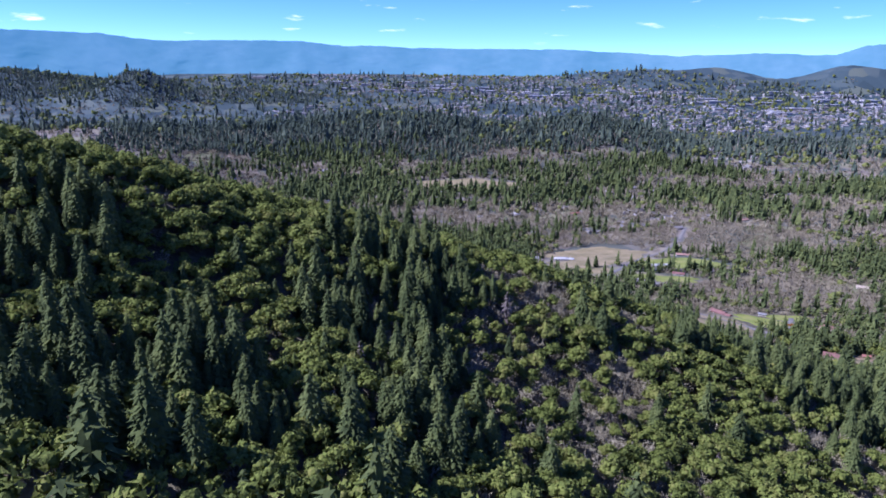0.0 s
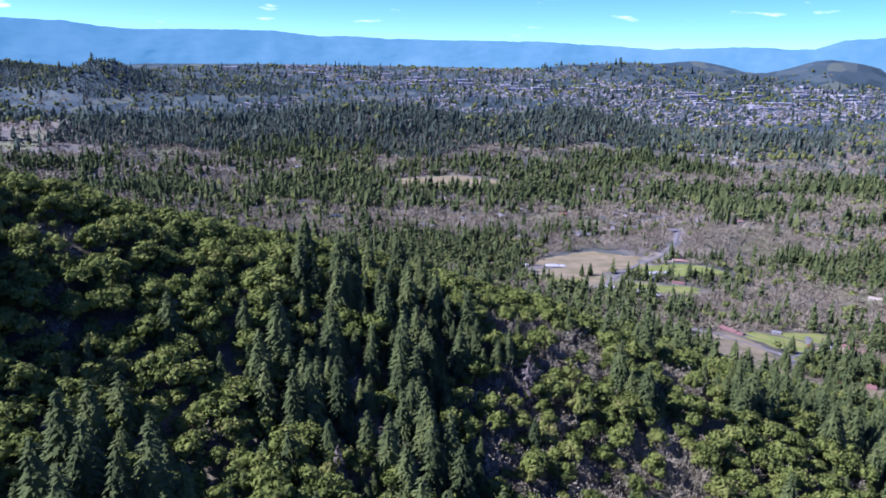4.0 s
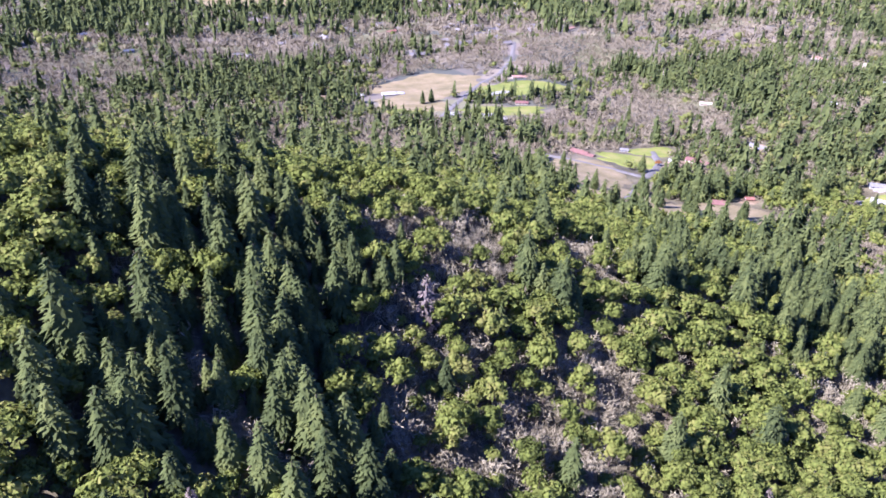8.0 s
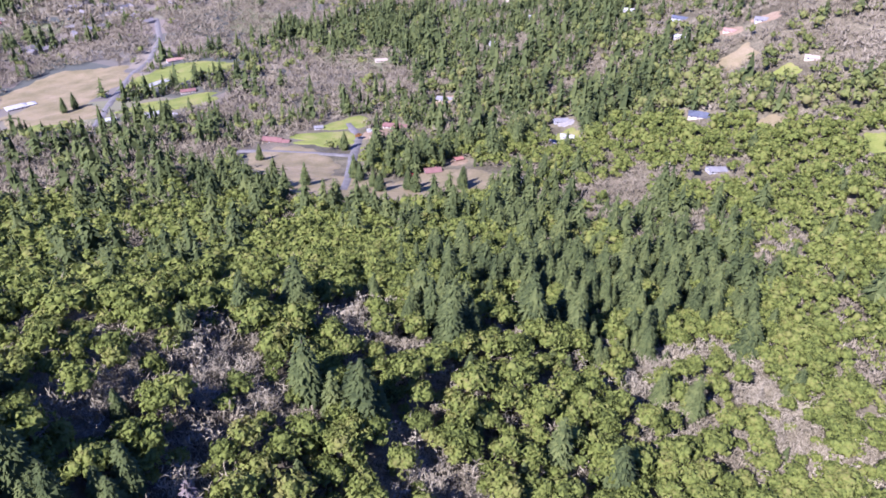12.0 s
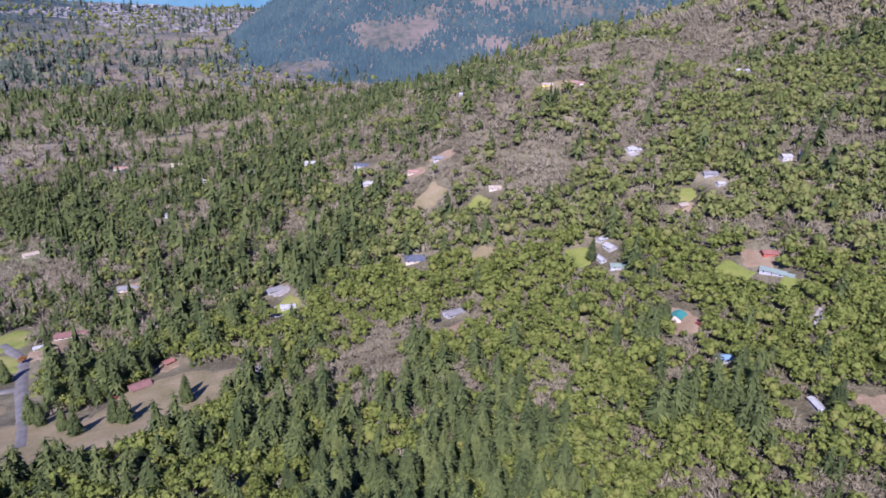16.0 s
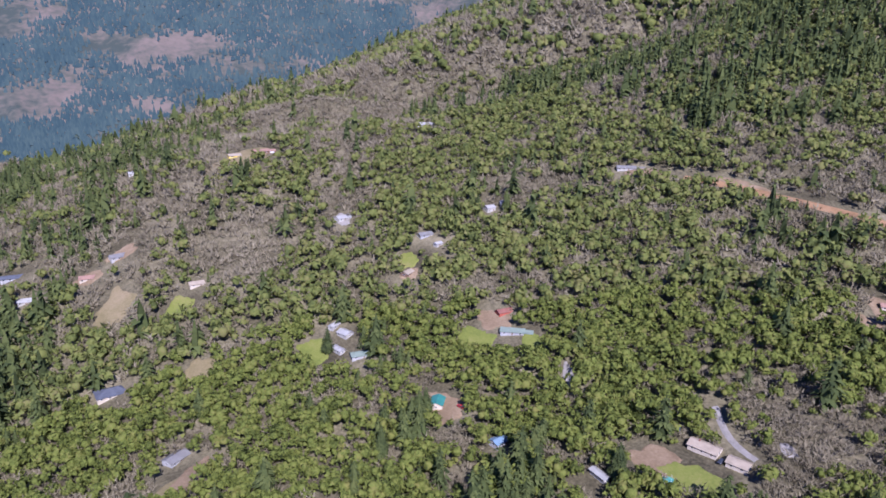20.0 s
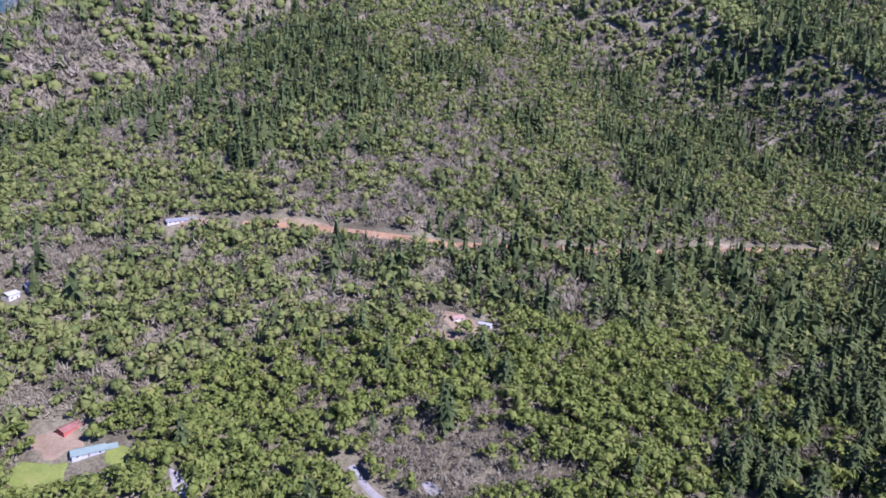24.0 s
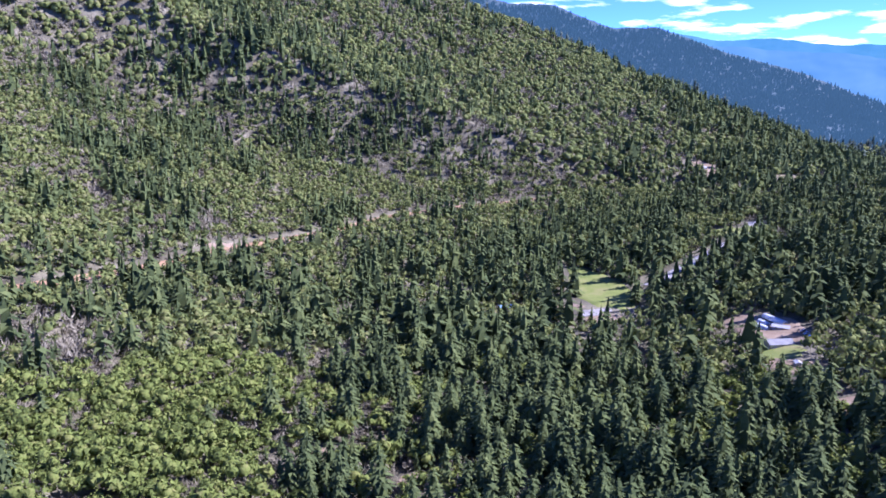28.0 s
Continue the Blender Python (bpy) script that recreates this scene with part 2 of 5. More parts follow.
def near_land(x, y):
    """The hills round the flight, from the control grid."""
    gx = np.clip((x - LAND_X) / LAND_STEP, 1.0, LAND.shape[1] - 2.0)
    gy = np.clip((y - LAND_Y) / LAND_STEP, 1.0, LAND.shape[0] - 2.0)
    ix, iy = np.floor(gx).astype(int), np.floor(gy).astype(int)
    z = 0.0
    for j in range(-1, 3):
        for i in range(-1, 3):
            cx, cy = np.clip(ix + i, 0, LAND.shape[1] - 1), np.clip(iy + j, 0, LAND.shape[0] - 1)
            z = z + LAND[cy, cx] * spline(gx - (ix + i)) * spline(gy - (iy + j))
    return z


def bump(x, y, cx, cy, rx, ry, height, turn=0.0):
    c, s = math.cos(radians(turn)), math.sin(radians(turn))
    u, v = ((x - cx) * c + (y - cy) * s) / rx, (-(x - cx) * s + (y - cy) * c) / ry
    return height * np.exp(-u * u - v * v)


# Mountain crests: points along each crest, and how steeply its flanks fall.
CRESTS = [
    ([(1290, 600, 40), (1290, 400, 118), (1300, 290, 168), (1320, 80, 222), (1335, -30, 256), (1330, -140, 284), (1310, -270, 322), (1300, -450, 405), (1250, -900, 640)], 0.42),
    ([(1250, -900, 640), (800, -1550, 560), (250, -1750, 495), (83, -1671, 436)], 0.42),
    ([(83, -1671, 436), (-162, -1643, 344), (-398, -1586, 262), (-616, -1503, 148), (-780, -1450, 50)], 0.72),
]


def crest_land(x, y):
    best = np.full(np.shape(x), -400.0)
    for points, fall in CRESTS:
        for (ax, ay, az), (bx, by, bz) in zip(points, points[1:]):
            dx, dy = bx - ax, by - ay
            k = np.clip(((x - ax) * dx + (y - ay) * dy) / (dx * dx + dy * dy), 0, 1)
            away = np.hypot(x - ax - k * dx, y - ay - k * dy)
            best = np.maximum(best, az + k * (bz - az) - fall * np.sqrt(away**2 + 60**2) + fall * 60)
    return best


def far_land(x, y):
    """The plain to the north with its low hills."""
    z = -48 + 165 * np.clip((y - 2700) / 1700, 0, 1) ** 1.3 + 60 * np.clip((x - 1500) / 2500, 0, 1)
    z = np.where(y < 0, z + 90 * np.clip(-y / 900, 0, 1), z)
    return z + far_hills(x, y)


def far_hills(x, y):
    z = bump(x, y, -150, 2260, 480, 330, 104) + bump(x, y, 520, 2250, 260, 260, 88) + bump(x, y, -1050, 2050, 500, 320, 75)
    z = z + bump(x, y, -1480, 3450, 190, 170, 130) + bump(x, y, -950, 3450, 420, 150, 62) + bump(x, y, -2500, 3700, 700, 300, 120)
    z = z + bump(x, y, 1270, 4250, 190, 150, 90) + bump(x, y, 1660, 4300, 260, 160, 85) + bump(x, y, 2400, 4050, 330, 180, 150) + bump(x, y, 950, 4400, 240, 120, 50)
    return z


def land_z(x, y):
    """Height of the land at a place, before it is laid out as a sheet."""
    x, y = np.asarray(x, float), np.asarray(y, float)
    out = np.maximum(np.maximum(-500 - x, x - 950), np.maximum(-850 - y, y - 1150))
    k = np.clip(out / 500 + 0.15, 0, 1)
    k = k * k * (3 - 2 * k)
    # the wooded ridge under the flight: its crest line, and how high the ground stands along it
    line = np.interp(x, [-420, -300, -175, -130, -86, -32, 40, 150, 260], [230, 238, 252, 266, 292, 302, 312, 298, 280])
    crest_z = np.interp(x, [-420, -300, -215, -175, -130, -86, -32, 34, 100, 150], [236, 232, 227, 219, 203, 186, 171, 149, 124, 107])
    lift = np.clip((-60 - x) / 60, 0, 1)
    rise = np.where(x < 150, crest_z - near_land(x, line), 38 * np.exp(-(((x + 60) / 230) ** 2)))
    spur = rise * np.clip((x + 520) / 150, 0, 1) * np.exp(-(((y - line) / np.where(y < line, 68, 78 - 18 * lift)) ** 2))
    near = near_land(x, y) + spur + bump(x, y, 715, 335, 110, 80, 22)
    z = near * (1 - k) + far_land(x, y) * k
    high = crest_land(x, y) - 400 * np.clip(-out / 260, 0, 1)
    z = np.where(high > z - 60, z + 40 * np.logaddexp(0, (high - z) / 40), z)
    # a side valley parts the nearer mountainside from the ridge behind it
    side = np.exp(-(((x - 1015) / 85) ** 2)) * np.clip((250 - y) / 140, 0, 1) * np.clip((y + 900) / 300, 0, 1)
    z = z - side * (105 + 0.10 * np.clip(-y, 0, 400))
    rough = np.clip((z - 120) / 250, 0, 1) * np.clip(out / 200 + 1, 0, 1)
    z = z + rough * 90 * (fbm(x / 420, y / 420, 5) - 0.5) + 5 * (fbm(x / 70, y / 70, 9) - 0.5)
    return z


def sheet_lines(low, high, step, out_low, out_high):
    """Even lines in the middle of the sheet, wider and wider apart outside."""
    inner = np.arange(low, high + 1, step)
    grow = step * np.cumsum(1.07 ** np.arange(1, 60))
    left, right = low - grow, high + grow
    return np.concatenate([[out_low], left[left > out_low + 100][::-1], inner, right[right < out_high - 100], [out_high]])


LINES_X, LINES_Y = sheet_lines(-420, 1300, 10, -5000, 5400), sheet_lines(-1250, 1500, 10, -5000, 5400)
SHEET = land_z(*np.meshgrid(LINES_X, LINES_Y))


def ground_z(x, y):
    """Height of the ground sheet at a place."""
    x, y = np.asarray(x, float), np.asarray(y, float)
    i = np.clip(np.searchsorted(LINES_X, x) - 1, 0, len(LINES_X) - 2)
    j = np.clip(np.searchsorted(LINES_Y, y) - 1, 0, len(LINES_Y) - 2)
    u, v = (x - LINES_X[i]) / (LINES_X[i + 1] - LINES_X[i]), (y - LINES_Y[j]) / (LINES_Y[j + 1] - LINES_Y[j])
    return (SHEET[j, i] * (1 - u) + SHEET[j, i + 1] * u) * (1 - v) + (SHEET[j + 1, i] * (1 - u) + SHEET[j + 1, i + 1] * u) * v

# ---- ground ----


def mesh_object(name, verts, faces, mat, parent=None, label="", smooth=False):
    """One mesh object from arrays of places and of faces with equal corners."""
    me = bpy.data.meshes.new(name)
    verts, faces = np.asarray(verts, np.float32), np.asarray(faces, np.int32)
    me.vertices.add(len(verts))
    me.vertices.foreach_set("co", verts.ravel())
    n, k = faces.shape
    me.loops.add(n * k)
    me.loops.foreach_set("vertex_index", faces.ravel())
    me.polygons.add(n)
    me.polygons.foreach_set("loop_start", np.arange(0, n * k, k, dtype=np.int32))
    me.polygons.foreach_set("use_smooth", np.full(n, smooth))
    me.update(calc_edges=True)
    me.materials.append(mat)
    ob = new(name, me)
    if parent is not None:
        ob.parent = parent
    return tagged(ob, label)


def part(name, bm, mat, parent, label=""):
    """Links a bmesh as one mesh object under a thing or a part."""
    me = bpy.data.meshes.new(name)
    bm.to_mesh(me)
    bm.free()
    me.materials.append(mat)
    ob = new(name, me)
    ob.parent = parent
    return tagged(ob, label)


def thing(name, m, label, category, group="", kind=""):
    ob = new(name)
    ob.matrix_basis = m
    return tagged(ob, label, category, group, kind)


gx, gy = np.meshgrid(LINES_X, LINES_Y)
gz = SHEET.ravel()
at = np.arange(gx.size).reshape(gx.shape)
quads = np.stack([at[:-1, :-1], at[:-1, 1:], at[1:, 1:], at[1:, :-1]], -1).reshape(-1, 4)
ground = mesh_object("ground", np.stack([gx.ravel(), gy.ravel(), gz], -1), quads, SOIL, smooth=True)
tagged(ground, "leaf-strewn brown forest floor of the hills and valley", "ground", kind="structure")

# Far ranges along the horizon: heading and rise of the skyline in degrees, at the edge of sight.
# Blue base colours and a blue emission stand in for the haze before them.
HAZE = material("hazed_range", [(0.32, (0.035, 0.070, 0.080)), (0.5, (0.052, 0.088, 0.10)), (0.68, (0.074, 0.11, 0.12))], 300, 60, spread=0.4, glow=(0.085, 0.25, 0.36, 0.50))
HAZE_NEAR = material("haze_blue_range", [(0.3, (0.03, 0.055, 0.08)), (0.5, (0.045, 0.07, 0.095)), (0.7, (0.055, 0.085, 0.10))], 300, 60, glow=(0.085, 0.225, 0.36, 0.5))
HAZE_TREES = material("hazed_mountain_firs", [(0.3, (0.014, 0.026, 0.026)), (0.5, (0.025, 0.040, 0.036)), (0.7, (0.042, 0.058, 0.046))], 120, 12, pick="island", glow=(0.050, 0.104, 0.140, 0.42))
HAZE_WOODS = material("hazed_wooded_range", [(0.34, (0.016, 0.028, 0.027)), (0.48, (0.027, 0.038, 0.034)), (0.60, (0.036, 0.046, 0.040)), (0.72, (0.046, 0.052, 0.044))], 130, 20, spread=0.6, glow=(0.060, 0.115, 0.160, 0.46))


# Brown cut-over slopes, with a weaker blue glow added for haze.
HAZE_HILLS = material("hazed_cut_over_range", [(0.34, (0.050, 0.060, 0.045)), (0.47, (0.095, 0.090, 0.066)), (0.58, (0.135, 0.112, 0.085)), (0.72, (0.175, 0.135, 0.105))], 150, 20, spread=0.6, glow=(0.05, 0.10, 0.16, 0.13))


def hazed_range(skyline, reach, mat, seed, foot=-60.0, deep=420.0, woods=6.0, trees=0, bare_part=0.46):
    """A mountain range standing round the horizon, with spurs in front of its crest."""
    heads = np.arange(skyline[0][0], skyline[-1][0] + 0.01, 0.36)
    rise = np.interp(heads, [s[0] for s in skyline], [s[1] for s in skyline])
    rise = rise + 0.22 * (fbm(heads / 3.0, heads * 0, seed, 5) - 0.5)
    rows = []
    top = 260 + reach * np.tan(np.radians(rise))
    for k in np.linspace(0, 1, 48):
        spurs = (fbm(heads / 4.0, np.full(len(heads), k * 1.6), seed + 3, 5) - 0.5) * math.sin(k * math.pi)
        away = reach - deep * (1 - k) + 0.5 * deep * spurs
        rows.append(np.stack([60 + away * np.sin(np.radians(heads)), 120 + away * np.cos(np.radians(heads)), foot + (top - foot) * (k ** 1.1 + 0.30 * spurs) + woods * (value_noise(heads * reach / 57 / 11, np.full(len(heads), k * deep / 11), seed) - 0.5) * min(1, 8 * k)], -1))
    v = np.array(rows)
    ids = np.arange(v.shape[0] * v.shape[1]).reshape(v.shape[:2])
    q = np.stack([ids[:-1, :-1], ids[:-1, 1:], ids[1:, 1:], ids[1:, :-1]], -1).reshape(-1, 4)
    ob = mesh_object("backdrop", v.reshape(-1, 3), q, mat, smooth=True)
    if trees:
        dice = np.random.default_rng(seed)
        n_rows, n_cols = v.shape[:2]
        i, j = dice.integers(2, n_rows - 1, trees), dice.integers(0, n_cols - 1, trees)
        grow = fbm(j / 22.0, i / 9.0, seed + 8) + dice.uniform(-0.08, 0.08, trees) > bare_part
        i, j = i[grow], j[grow]
        foot_at = v[i, j] + (v[i, j + 1] - v[i, j]) * dice.random((len(i), 1)) + (v[i - 1, j] - v[i, j]) * dice.random((len(i), 1))
        tall, wide = dice.uniform(9, 22, len(i)), dice.uniform(4, 7, len(i))
        ring = np.array([(math.cos(a), math.sin(a), 0) for a in (0.3, 2.4, 4.5)])
        corner = foot_at[:, None] + ring[None] * wide[:, None, None]
        tips = foot_at + np.stack([0 * tall, 0 * tall, tall], -1)
        cones = np.concatenate([corner, tips[:, None]], 1).reshape(-1, 3)
        sides = (np.array([(0, 1, 3), (1, 2, 3), (2, 0, 3)])[None] + 4 * np.arange(len(i))[:, None, None]).reshape(-1, 3)
        tagged(mesh_object("far_forest", cones, sides, HAZE_TREES), "dark fir forest on the far mountainside, glowing faintly blue for haze", "trees", kind="stuff")
    return tagged(ob, "distant forested mountain range on the horizon, glowing blue for haze", "mountains", kind="structure")


hazed_range([(-60, 1.2), (-31, 1.08), (-26.4, 1.04), (-24, 0.64), (-22, 0.59), (-12, 0.77), (-8.6, 0.41), (1, 0.33), (10, 0.31), (17.5, 0.0), (26, 0.23), (28.8, 0.15), (30.7, 0.84), (36, 1.2), (44, 1.8), (50, 3.2), (60, 4.5), (75, 4.5)], 4750, HAZE, 31)
hazed_range([(150, 3.5), (190, 4.0), (197, 3.7), (200.4, 3.03), (203.5, 3.13), (206, 2.92), (209, 2.48), (212, 2.57), (224, 2.2), (240, 2.6), (262, 2.0)], 4700, HAZE, 47)
hazed_range([(186, 3.2), (194, 3.0), (198, 2.7), (202, 2.6), (204.3, 2.3), (209, 2.0), (212, 1.5), (220, 1.2), (240, 1.0)], 4200, HAZE_NEAR, 61)
hazed_range([(160, 7.5), (180, 7.0), (184, 6.08), (187.4, 5.94), (192, 4.16), (195.5, 4.11), (200.5, 2.22), (206.3, 0.59), (212.4, -1.85), (218, -4.5)], 3000, HAZE_WOODS, 71, deep=700, woods=8, trees=40000, bare_part=0.0)
hazed_range([(50, -7.5), (55, -5.5), (57, -3.9), (60, -1.6), (62, 0.2), (66, 2.0), (76, 3.2), (86, 4.2), (96.3, 2.8), (100.8, 4.5), (108, 5.6), (113, 4.0), (118, 5.0), (128, 7.5)], 3000, HAZE_HILLS, 83, deep=1100, woods=8, trees=56000, bare_part=0.44)

# ---- roads, fields and yards ----
DIRT = material("bare_dirt", [(0.25, (0.19, 0.112, 0.056)), (0.5, (0.285, 0.170, 0.086)), (0.75, (0.37, 0.235, 0.13))], 12, 1.2, relief=0.1, spread=0.5)
EARTH = material("trodden_earth", [(0.25, (0.165, 0.118, 0.068)), (0.5, (0.240, 0.172, 0.104)), (0.75, (0.315, 0.240, 0.155))], 12, 1.2, relief=0.1, spread=0.5)
TAN = material("dry_grass", [(0.25, (0.145, 0.125, 0.055)), (0.5, (0.220, 0.180, 0.092)), (0.75, (0.285, 0.225, 0.130))], 18, 1.5, relief=0.1, spread=0.5)
LAWN = material("lawn_grass", [(0.25, (0.115, 0.145, 0.030)), (0.5, (0.180, 0.205, 0.042)), (0.75, (0.25, 0.225, 0.08))], 16, 1.2, relief=0.08, spread=0.5)
GRAVEL = material("gravel", [(0.25, (0.19, 0.175, 0.155)), (0.5, (0.28, 0.26, 0.235)), (0.75, (0.36, 0.335, 0.31))], 6, 0.7, relief=0.05, spread=0.5)
ASPHALT = material("worn_asphalt", [(0.25, (0.11, 0.103, 0.092)), (0.5, (0.155, 0.146, 0.13)), (0.75, (0.21, 0.198, 0.178))], 7, 0.6, relief=0.02)
WATER = material("pond_water", [(0.3, (0.02, 0.05, 0.055)), (0.7, (0.04, 0.08, 0.08))], 8, 2, rough=0.12)

# Middle line and width.
TRACK = [(590, -30), (558, -61), (541, -74), (506, -101), (470, -134), (440, -190), (410, -260), (390, -318), (369, -380), (321, -462), (271, -524), (214, -602), (113, -682), (0, -754)]
VALLEY_ROAD = [(-20, -372), (-55, -402), (-91, -437), (-134, -476), (-165, -500), (-185, -525), (-200, -570)]
DRIVE = [(240, 655), (256, 640), (277, 605), (300, 570)]
LANE = [(351, 640), (335, 605), (300, 570), (262, 526), (232, 495)]
FARM_ROAD = [(196, 815), (223, 859), (262, 915), (300, 969), (336, 999), (380, 1060), (420, 1150)]
HOUSE_DRIVE = [(358, 70), (342, 75), (330, 76), (318, 72)]
ROADS = [(TRACK, 6.5), (VALLEY_ROAD, 14), (DRIVE, 9), (LANE, 8), (FARM_ROAD, 8), (HOUSE_DRIVE, 3)]

# Open ground: middle, half-widths, turn.
FIELDS = [(300, 474, 30, 16, -20), (252, 580, 42, 68, -20), (234, 502, 36, 44, -30), (280, 458, 60, 30, -10), (234, 975, 85, 60, 20), (180, 890, 55, 60, 0), (62, 1640, 130, 60, 5), (-10, 1600, 60, 40, 0),
          (479, 331, 13, 10, 0), (949, 903, 60, 75, 20), (385, 329, 16, 9, -40), (295, 398, 9, 7, 0), (-381, -847, 26, 18, 10), (720, 318, 34, 14, -60), (560, 395, 20, 12, 0)]
LAWNS = [(314, 620, 34, 20, -50), (352, 640, 24, 18, 0), (335, 915, 65, 36, -10), (157, 858, 34, 16, 0), (275, 830, 60, 26, -20), (476, 262, 14, 12, 0), (454, 166, 14, 11, 30),
         (440, 138, 9, 7, 0), (316, 104, 16, 10, 30), (24, -388, 24, 62, 12), (-163, -531, 34, 24, 0), (-47, -183, 15, 20, 20), (552, 195, 11, 8, 0), (545, 350, 12, 9, 0), (420, 455, 14, 10, 0)]
YARDS = [(350, 598, 16, 11, 20), (392, 322, 18, 8, -30), (468, 154, 14, 9, 30), (402, 196, 16, 10, 20), (331, 114, 15, 10, 30), (562, -62, 20, 8, 35), (608, -10, 20, 9, 40),
         (358, -403, 20, 12, 50), (535, 196, 8, 7, 0), (-60, -225, 20, 40, 10), (-40, -150, 12, 22, 10), (395, -40, 10, 9, 0), (600, 424, 11, 8, -60), (218, -90, 14, 6, 20), (196, -133, 8, 6, 0)]
MORE_YARDS = [(-42, -86, 22, 14, 0), (140, -160, 8, 6, 0), (58, -338, 14, 9, 0), (1500, 620, 40, 60, 20), (-260, -890, 26, 44, 10), (-362, -1099, 30, 16, 0), (75, 941, 26, 14, 0),
              (442, 611, 16, 11, 0), (620, 403, 12, 9, -60), (334, 489, 8, 8, 0), (404, -62, 12, 10, 0), (36, -298, 16, 14, 0), (180, -68, 9, 5, 30)]
PADS = [(327, 429, 13, 10, -30), (415, 458, 12, 8, 0), (405, 128, 12, 3, -10), (620, 238, 10, 7, 0), (40, -320, 14, 8, 0), (251, 803, 22, 9, -20), (439, 470, 9, 7, 0), (321, 56, 6, 3, 0)]
PONDS = [(100, 852, 17, 9, 0)]

# Gardens kept clear of trees: middle and reach.
GARDENS_NEAR = [(277, 645, 16), (321, 642, 12), (364, 596, 15), (344, 599, 11), (300, 481, 13), (330, 485, 10), (439, 606, 15), (433, 472, 13), (409, 448, 13), (469, 376, 16), (402, 330, 13), (487, 249, 12), (477, 243, 12), (463, 248, 12), (454, 236, 13), (397, 200, 12), (463, 148, 13), (443, 148, 14), (359, 178, 10), (322, 144, 11), (326, 94, 13), (312, 86, 11), (711, 327, 14), (719, 305, 16)]
GARDENS = [(799, 147, 17), (616, 8, 16), (593, 127, 12), (596, 115, 12), (572, 180, 13), (555, 173, 11), (527, 199, 12), (613, 238, 14), (771, 422, 17), (609, 401, 16), (592, 420, 14), (556, 340, 13), (385, -64, 12), (400, -56, 12), (110, -332, 14), (-47, -183, 16), (-63, -213, 13), (-39, -143, 10), (-362, -1099, 18), (-250, -880, 18), (-181, -671, 13), (167, 931, 18), (128, 931, 15), (291, 891, 17)]
GARDENS_FAR = [(305, 845, 16), (249, 798, 18), (210, 814, 15), (349, 966, 16), (74, 934, 16), (253, 1283, 18), (496, 762, 16), (749, 867, 19), (743, 780, 17), (666, 623, 17), (655, 553, 16), (627, 480, 18), (664, 685, 14), (587, 460, 14), (910, 797, 15), (575, 665, 14), (547, 912, 18), (66, 1229, 16), (-147, 1177, 16), (-223, 1328, 19), (543, 1203, 17)]

def wobbly(cx, cy, rx, ry, turn, name, label, mat, seed):
    """A patch of other ground with an uneven outline, lying on the land."""
    rings, n = np.linspace(0.12, 1, 9), 56
    lift = 0.35 + 0.004 * max(rx, ry)
    t = np.arange(n) * 6.28318 / n
    wob = 0.40 + 1.1 * fbm(np.cos(t) * 1.5 + seed * 3.1, np.sin(t) * 1.5 + seed * 1.7, 5)
    c, s = math.cos(radians(turn)), math.sin(radians(turn))
    v = []
    for k in rings:
        u, w = k * rx * wob * np.cos(t), k * ry * wob * np.sin(t)
        x, y = cx + u * c - w * s, cy + u * s + w * c
        v.append(np.stack([x, y, ground_z(x, y) + (lift if k < 0.99 else -0.3)], -1))
    v = np.array(v).reshape(-1, 3)
    v = np.concatenate([v, [[cx, cy, float(ground_z(cx, cy)) + lift]]])
    f = [(r * n + i, (r + 1) * n + i, (r + 1) * n + (i + 1) % n, r * n + (i + 1) % n) for r in range(len(rings) - 1) for i in range(n)]
    f += [(len(v) - 1, 2 * i, 2 * i + 1, (2 * i + 2) % n) for i in range(n // 2)]
    ob = mesh_object(name, v, f, mat, smooth=True)
    return tagged(ob, label, "ground", kind="structure")


seed = 1
for patches, name, label, mat in (
    (FIELDS, "field", "field of dry tan winter grass among the trees", TAN), (LAWNS, "lawn", "bright green grass clearing among the trees", LAWN),
    (YARDS + MORE_YARDS, "dirt_yard", "bare brown dirt clearing among the trees", EARTH), (PADS, "gravel_yard", "pale grey gravel pad among trees", GRAVEL), (PONDS, "water", "small dark blue-green pond by the houses", WATER),
):
    for patch in patches:
        wobbly(*patch, name, label, mat, seed)
        seed += 1


def road_strip(points, width, label, mat, lift=0.45):
    """A road that follows the land, with shoulders that dip into it."""
    p = np.array(points, float)
    along = np.r_[0, np.cumsum(np.hypot(*np.diff(p, axis=0).T))]
    s = np.arange(0, along[-1], 4.0)
    x, y = np.interp(s, along, p[:, 0]), np.interp(s, along, p[:, 1])
    smooth_by = np.ones(5) / 5
    x[2:-2], y[2:-2] = np.convolve(x, smooth_by, "valid"), np.convolve(y, smooth_by, "valid")
    dx, dy = np.gradient(x), np.gradient(y)
    d = np.hypot(dx, dy)
    nx_, ny_ = -dy / d, dx / d
    rows = []
    for k, up in ((-1.1, -0.3), (-0.5, lift), (-0.17, lift + 0.06), (0.17, lift + 0.06), (0.5, lift), (1.1, -0.3)):
        edge = k * width * (1 + 0.25 * (fbm(s / 9, s * 0 + k * 7, 3) - 0.5))
        rx_, ry_ = x + nx_ * edge, y + ny_ * edge
        rows.append(np.stack([rx_, ry_, ground_z(rx_, ry_) + up], -1))
    v = np.array(rows)
    ids = np.arange(v.shape[0] * v.shape[1]).reshape(v.shape[:2])
    q = np.stack([ids[:-1, :-1], ids[:-1, 1:], ids[1:, 1:], ids[1:, :-1]], -1).reshape(-1, 4)
    return tagged(mesh_object("road", v.reshape(-1, 3), q, mat, smooth=True), label, "road", kind="structure")


